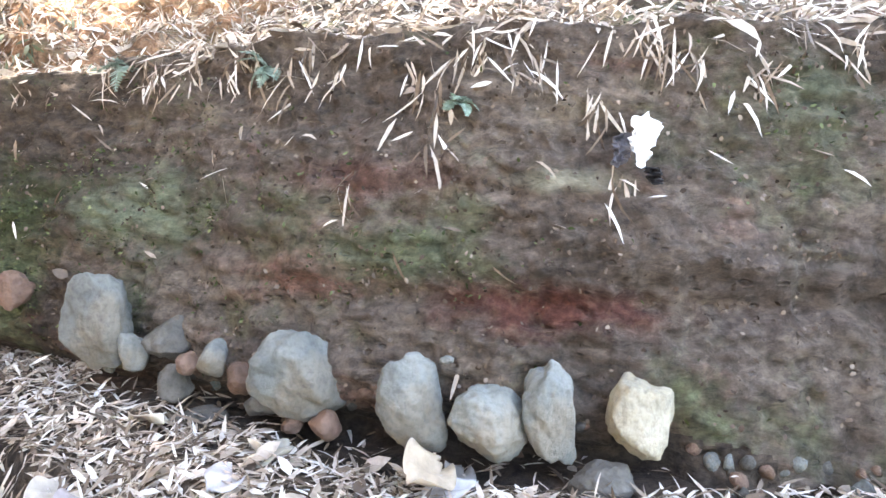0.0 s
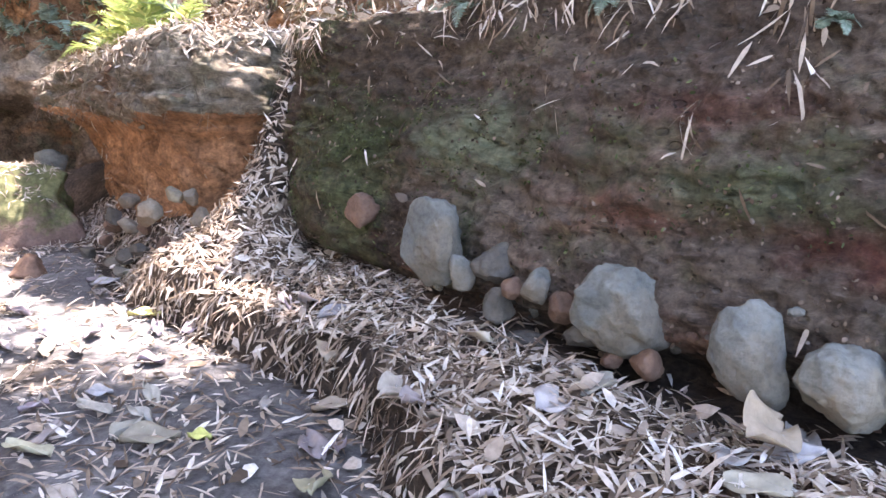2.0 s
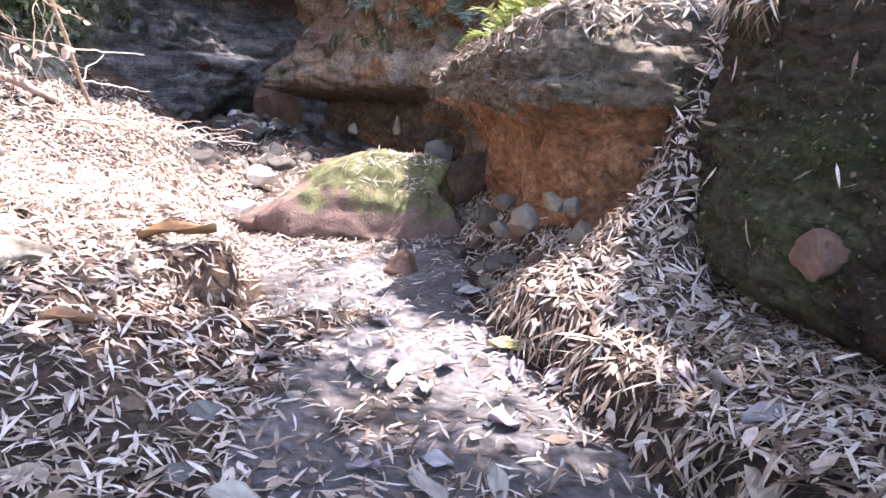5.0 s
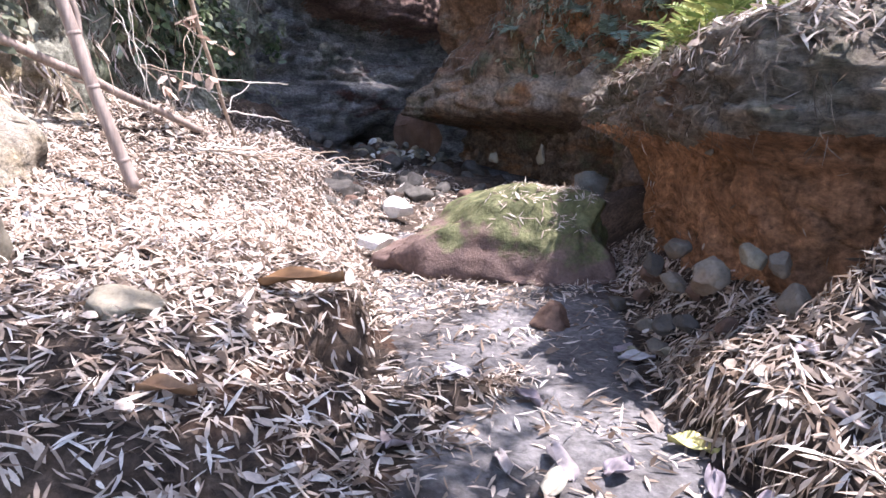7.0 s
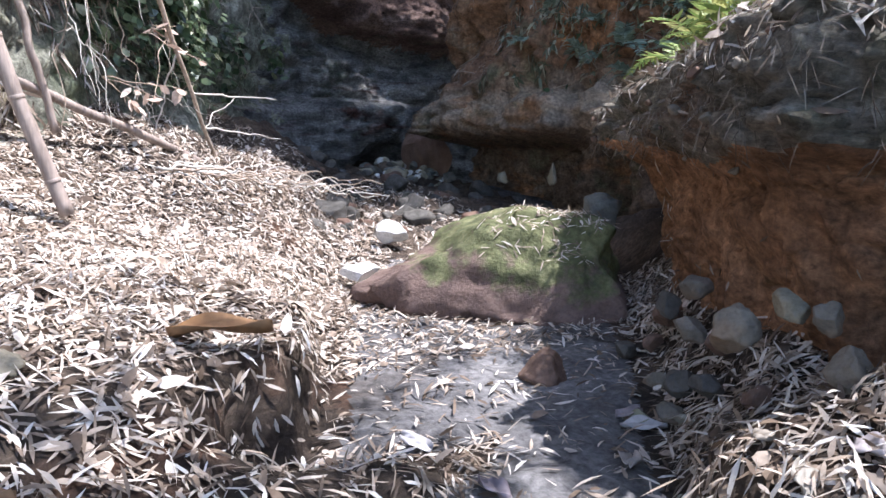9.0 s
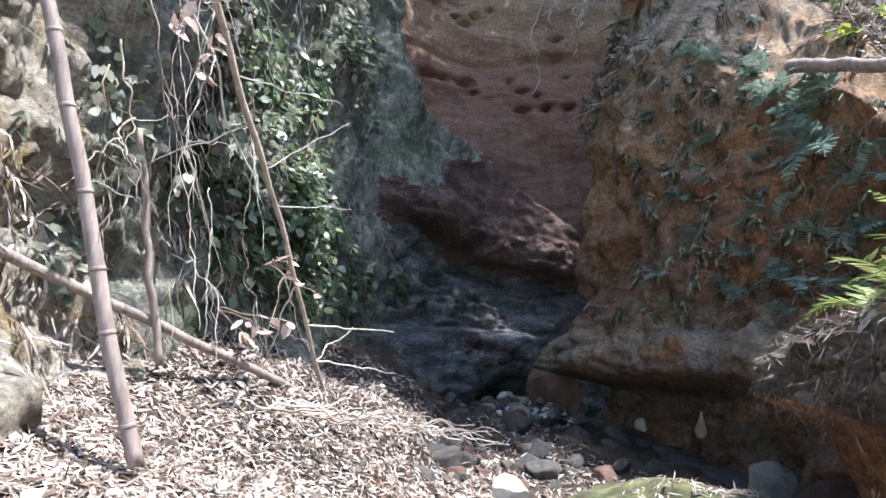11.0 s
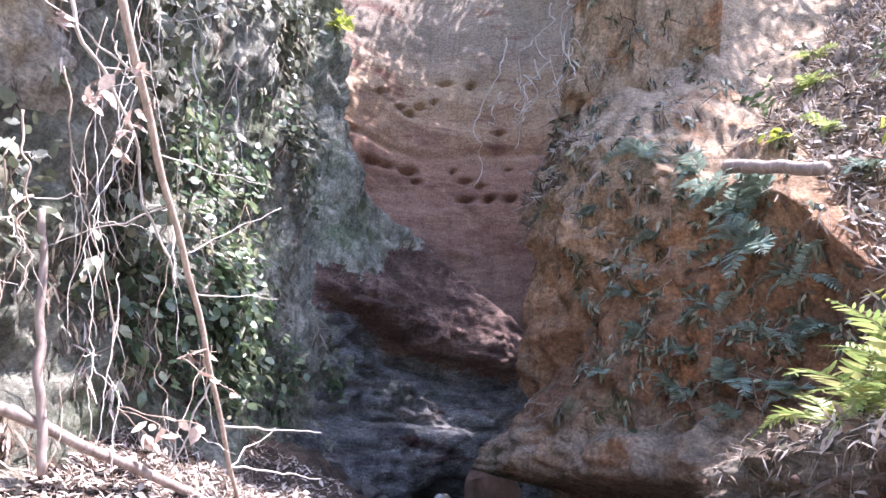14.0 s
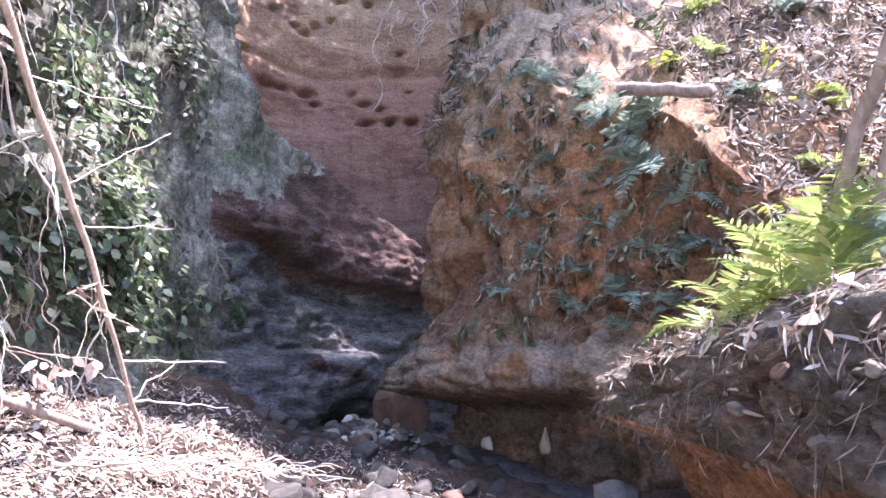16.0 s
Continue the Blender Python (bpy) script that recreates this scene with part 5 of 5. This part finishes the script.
# dry stalk tufts hanging on the bank
for k, (x, z, n) in enumerate([(0.05, 1.55, 26), (0.05, 1.78, 22), (0.68, 1.72, 16), (1.0, 1.9, 30), (0.75, 1.4, 12), (-0.62, 1.9, 22), (-0.3, 1.4, 6), (-1.15, 1.95, 24), (1.25, 1.8, 16), (0.45, 1.85, 12)]):
    got = facing(T_BANK, (x, 1.0, z), (0, 1, 0))
    if got:
        g = np.random.default_rng(40 + k)
        P = g.normal(0, 1, (n, 3)) * (0.04, 0.02, 0.06)
        v, f = blades(P, unit(np.array(got[1]) + g.normal(0, 0.4, (n, 3))), g.normal(0, 0.35, (n, 3)) + (0, 0, -1), g.uniform(0.08, 0.26, n), g.uniform(0.004, 0.009, n), g.uniform(-0.1, 0.25, n), g)
        ob = new("dry_tuft", leaf_mesh("dry_tuft", v, f, M_LITTER))
        ob.location = got[0] + got[1] * 0.015
        tagged(ob, "tuft of dry stalks and leaves caught on the bank", "dry tuft", "dry tufts on the bank")
for k, (x, z, l) in enumerate([(-0.75, 1.92, 0.16), (0.15, 1.72, 0.1), (-1.6, 1.98, 0.2), (-2.0, 2.0, 0.2)]):
    got = facing(T_BANK, (x, 1.0, z), (0, 1, 0))
    if got:
        fern(got[0], 6, l, M_BLUEFERN, -90, 90, 950 + k, "small green seedling on the lip of the bank")

hang("hanging_leaves", T_GROUND, EDGE_LEFT, (0.1, 0.55), 260, rng, "dry leaves on the broken edge of the leaf pile", (0.05, 0.13), (0.004, 0.010), (0.3, 0.62), 0.7, -1, 5)

pr = random.Random(77)
BQ, BN, _ = spline(BANK_LINE, 400)
BLQ, BLN, _ = spline(BLOCK_LINE, 400)
PEBBLES = [stone_mesh("pebble", (1, 1, 0.8), 900 + k, (M_DARK, M_REDSTONE, M_STONE)[k % 3], 0.8, 2, 6) for k in range(6)]
for k in range(90):
    x = pr.uniform(-1.7, 1.9)
    z = pr.uniform(0.3, 0.55) if x < 1.0 else pr.uniform(0.25, 0.42)
    got = facing(T_BANK, (x, 1.0, z), (0, 1, 0))
    if got:
        ob = new("pebble", PEBBLES[k % 6])
        r = pr.uniform(0.012, 0.04)
        ob.matrix_world = Matrix.Translation(got[0]) @ pose(0, 0, 0, pr.uniform(0, 180), pr.uniform(0, 180), pr.uniform(0, 180)) @ Matrix.Diagonal((r, r, r, 1))
        tagged(ob, "small pebble in the crumbling soil under the stones", "pebble", "pebbles in the bank")

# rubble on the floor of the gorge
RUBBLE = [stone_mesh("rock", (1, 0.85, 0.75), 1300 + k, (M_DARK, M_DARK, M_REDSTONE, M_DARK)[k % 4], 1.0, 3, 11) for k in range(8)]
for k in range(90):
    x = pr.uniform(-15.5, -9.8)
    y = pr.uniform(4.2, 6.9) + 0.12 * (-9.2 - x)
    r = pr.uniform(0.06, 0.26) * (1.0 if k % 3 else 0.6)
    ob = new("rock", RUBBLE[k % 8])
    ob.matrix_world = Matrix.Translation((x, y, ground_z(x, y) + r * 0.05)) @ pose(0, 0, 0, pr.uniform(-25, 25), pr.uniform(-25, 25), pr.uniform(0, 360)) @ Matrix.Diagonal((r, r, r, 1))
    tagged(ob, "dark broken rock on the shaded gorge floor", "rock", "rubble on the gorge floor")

hang("cliff_plants", T_RIGHT, RIGHT_LINE, (2.2, 5.8), 420, rng, "small half dry plants rooted in the cliff", (0.08, 0.22), (0.012, 0.026), (0.2, 0.5), 3.0, -1, 16, M_OLIVE)
hang("cliff_plants", T_LEFT, LEFT_LINE[3:], (2.0, 9.5), 260, rng, "small dusty plants rooted in the pale cliff", (0.08, 0.2), (0.012, 0.026), (0.05, 0.6), 3.5, -1, 14, M_OLIVE)

hang("cliff_plants", T_RIGHT, RIGHT_LINE, (5.6, 10.5), 420, rng, "dusty plants rooted in the steep upper slope", (0.1, 0.26), (0.014, 0.03), (0.12, 0.5), 6.0, -1, 16, M_OLIVE)
hang("hanging_roots", T_RIGHT, RIGHT_LINE, (5.6, 10.5), 420, rng, "dry stalks hanging down the steep upper slope", (0.15, 0.5), (0.006, 0.012), (0.12, 0.5), 6.0, -1, 12, M_DULL)

# where the gorge turns: rubble with sunlight put into its colour, a red rock
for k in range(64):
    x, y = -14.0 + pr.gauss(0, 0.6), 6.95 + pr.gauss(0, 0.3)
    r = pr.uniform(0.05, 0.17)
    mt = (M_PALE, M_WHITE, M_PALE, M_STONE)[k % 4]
    stone("stone", (x, y, ground_z(x, y) + r * 0.3), (r, r * 0.85, r * 0.7), 1700 + k, mt, "broken stone coloured sunlit pale where the gorge turns", (pr.uniform(-30, 30), pr.uniform(-30, 30), pr.uniform(0, 360)), 1.0, 3, "rubble at the turn of the gorge", 10)
stone("rock", (-14.85, 7.6, 1.15), (0.55, 0.45, 1.15), 1790, M_REDSTONE, "red brown rock standing where the gorge turns", (0, 6, 20), 1.0, 5, "", 12, "rock")

# lumps and stones held in the cap of the outcrop
for k in range(46):
    u = pr.uniform(0.34, 0.8)
    q = BLQ[int(u * 399)]
    m = BLN[int(u * 399)]
    z = pr.uniform(1.5, 1.86) if k % 5 else pr.uniform(1.25, 1.5)
    got = facing(T_BLOCK, (q[0] + m[0] * 2, q[1] + m[1] * 2, z), (-m[0], -m[1], 0))
    if got:
        r = pr.uniform(0.018, 0.055)
        stone("stone", got[0] + got[1] * r * 0.15, (r, r * 0.8, r * 0.65), 1850 + k, (M_DUST, M_DARK, M_DUST, M_REDSTONE)[k % 4], "small stone held in the cap of the outcrop",
              (pr.uniform(-40, 40), pr.uniform(-40, 40), pr.uniform(0, 360)), 0.9, 3, "stones in the outcrop", 8)


# ---- leafy plants and curled dry leaves ----
def shrub(at, face, leaves, length, mat, seed, label):
    """A few stalks that carry broad pointed leaves."""
    g = np.random.default_rng(seed)
    base = new("shrub")
    base.location = at
    stalks = max(3, leaves // 8)
    P, N, D = [], [], []
    for k in range(stalks):
        tip = np.array(face) * g.uniform(0.15, 0.45) + g.normal(0, 0.22, 3) + (0, 0, g.uniform(-0.1, 0.4))
        v, f = tube(bent((0, 0, 0), tuple(tip), 8, 0, 0.05, seed + k), 0.006, 0.003, 5)
        part("stem", v, f, M_TWIG, base)
        for _ in range(leaves // stalks):
            P.append(tip * g.uniform(0.45, 1.0))
            N.append(np.array(face) * 0.5 + (0, 0, 0.7) + g.normal(0, 0.35, 3))
            D.append(g.normal(0, 0.8, 3) + np.array(face) * 0.6 + (0, 0, -0.35))
    n = len(P)
    L = g.uniform(0.6, 1.1, n) * length
    v, f = blades(np.array(P), unit(np.array(N)), np.array(D), L, L * g.uniform(0.2, 0.3, n), g.uniform(-0.15, 0.05, n), g)
    new("foliage", leaf_mesh("foliage", v, f, mat)).parent = base
    return tagged(base, label, "shrub", "shrubs of the gorge")


M_SUNLEAF = leaf_mat("yellow_green_leaf", [(0.0, (0.25, 0.32, 0.05)), (0.6, (0.45, 0.5, 0.09)), (1.0, (0.68, 0.66, 0.16))], 0.45, 0.4, 0.45)
for k, (x, y, n, l, mt, lb) in enumerate([(-7.0, 8.7, 26, 0.2, M_SUNLEAF, "yellow green broad leaved plant on the slope"), (-9.5, 8.4, 30, 0.17, M_GREEN, "green leafy plant on the edge of the cliff"),
                                          (-9.0, 9.0, 34, 0.18, M_SUNLEAF, "bright leafy plant on the litter slope"), (-10.3, 8.6, 30, 0.15, M_OLIVE, "dusty leafy plant on the edge of the cliff"),
                                          (-8.1, 8.9, 30, 0.16, M_GREEN, "green leafy plant on the slope"), (-7.7, 9.6, 34, 0.2, M_SUNLEAF, "bright leafy plant on the litter slope"), (-11.2, 8.5, 30, 0.15, M_OLIVE, "dusty leafy plant on the edge of the cliff"),
                                          (-9.9, 9.6, 30, 0.18, M_GREEN, "green leafy plant on the slope"), (-8.6, 10.2, 34, 0.2, M_GREEN, "green leafy plant on the slope"), (-12.0, 8.3, 26, 0.15, M_OLIVE, "dusty leafy plant on the edge of the cliff")]):
    p = top_of(T_RIGHT, x, y)
    if p:
        shrub(p, (-0.5, -0.8, 0.2), n, l, mt, 2000 + k, lb)
for k, (x, z, n, mt) in enumerate([(-10.8, 4.4, 26, M_BLUEFERN), (-10.1, 3.9, 24, M_OLIVE), (-9.7, 2.6, 30, M_OLIVE), (-9.2, 3.3, 26, M_OLIVE), (-10.4, 3.1, 24, M_OLIVE), (-9.5, 4.3, 26, M_BLUEFERN), (-11.4, 4.6, 20, M_OLIVE),
                                   (-8.8, 2.9, 30, M_OLIVE), (-10.0, 5.0, 24, M_OLIVE), (-10.9, 3.4, 20, M_OLIVE), (-9.0, 2.3, 26, M_GREEN), (-9.9, 2.3, 20, M_GREEN)]):
    got = facing(T_RIGHT, (x, 4.0, z), (0, 1, 0))
    if got:
        shrub(got[0], tuple(got[1]), n, 0.13, mt, 2100 + k, "small drooping leafy plant rooted in the red cliff")
for k, (x, z) in enumerate([(-15.6, 10.9), (-15.3, 11.3), (-15.75, 10.3)]):
    got = wall_spot(x, z)
    if got:
        shrub(got[0], tuple(got[1]), 40, 0.26, M_SUNLEAF, 2200 + k, "bright sunlit leaves on the brow of the cliff")
M_CURL = leaf_mat("curled_brown_leaf", [(0.0, (0.25, 0.17, 0.13)), (0.6, (0.48, 0.36, 0.29)), (1.0, (0.66, 0.55, 0.47))])
for k, (x, y, z) in enumerate([(-8.35, 1.45, 4.2), (-8.7, 1.6, 3.9), (-9.6, 2.3, 2.45), (-8.0, 1.25, 4.6), (-9.3, 1.9, 2.0)]):
    shrub((x, y, z), (0.5, 0.6, -0.5), 16, 0.16, M_CURL, 2300 + k, "cluster of curled dry leaves caught in the vines")["category"] = "dry leaves"

# ---- moss and crumbs on the bank ----
M_MOSS = leaf_mat("moss_tuft", [(0.0, (0.03, 0.038, 0.016)), (0.6, (0.08, 0.098, 0.042)), (1.0, (0.17, 0.19, 0.09))], 0.8, 0.1, 0.2)
M_CRUMB = leaf_mat("earth_crumb", [(0.0, (0.03, 0.021, 0.016)), (0.6, (0.11, 0.08, 0.062)), (1.0, (0.24, 0.19, 0.15))], 0.9, 0.1, 0.0)


def bank_stuff(name, n, spot, length, width, mat, label, lay):
    """Many small blades or flakes on the face of the bank where spot(x, z) allows."""
    g = np.random.default_rng(n)
    P, N = [], []
    for _ in range(n):
        k = g.integers(100, 392)
        z = g.uniform(0.5, 2.0)
        if g.uniform() > spot(BQ[k][0], z):
            continue
        m = BN[k]
        got = facing(T_BANK, (BQ[k][0] + m[0] * 1.2, BQ[k][1] + m[1] * 1.2, z), (-m[0], -m[1], 0))
        if got:
            P.append(got[0])
            N.append(got[1])
    P, N = np.array([tuple(p) for p in P]), np.array([tuple(p) for p in N])
    c = len(P)
    face = unit(N + g.normal(0, 0.5, (c, 3))) if lay else unit(g.normal(0, 1, (c, 3)) + (0, 0, 0.6))
    way = g.normal(0, 1, (c, 3)) + (0, 0, -0.5) + (0 if lay else 1.0) * N
    v, f = blades(P + N * 0.002, face, way, g.uniform(*length, c), g.uniform(*width, c), g.uniform(-0.2, 0.3, c), g)
    return tagged(new(name, leaf_mesh(name, v, f, mat)), label, "moss" if mat == M_MOSS else "earth crumbs", kind="stuff")


def mossy(x, z):
    here = max(bell(x, -1.6, 0.8) * bell(z, 1.25, 0.45), bell(x, -2.5, 0.7) * bell(z, 1.2, 0.5), 0.6 * bell(x, -0.2, 0.6) * bell(z, 1.1, 0.18), 0.5 * bell(x, 1.5, 0.4) * bell(z, 1.75, 0.25))
    return here * smooth(-0.15, 0.35, fbm((x * 3.5, 1.0, z * 4.5), 4)) + 0.01


bank_stuff("moss", 26000, mossy, (0.012, 0.035), (0.003, 0.007), M_MOSS, "short green moss growing on the damp bank", False)
bank_stuff("earth_crumbs", 9000, lambda x, z: 0.25 + 0.75 * smooth(0.0, 0.4, fbm((x * 2.5, 4.0, z * 6.0), 3)), (0.008, 0.03), (0.004, 0.011), M_CRUMB, "crumbs of loose earth on the bank", True)
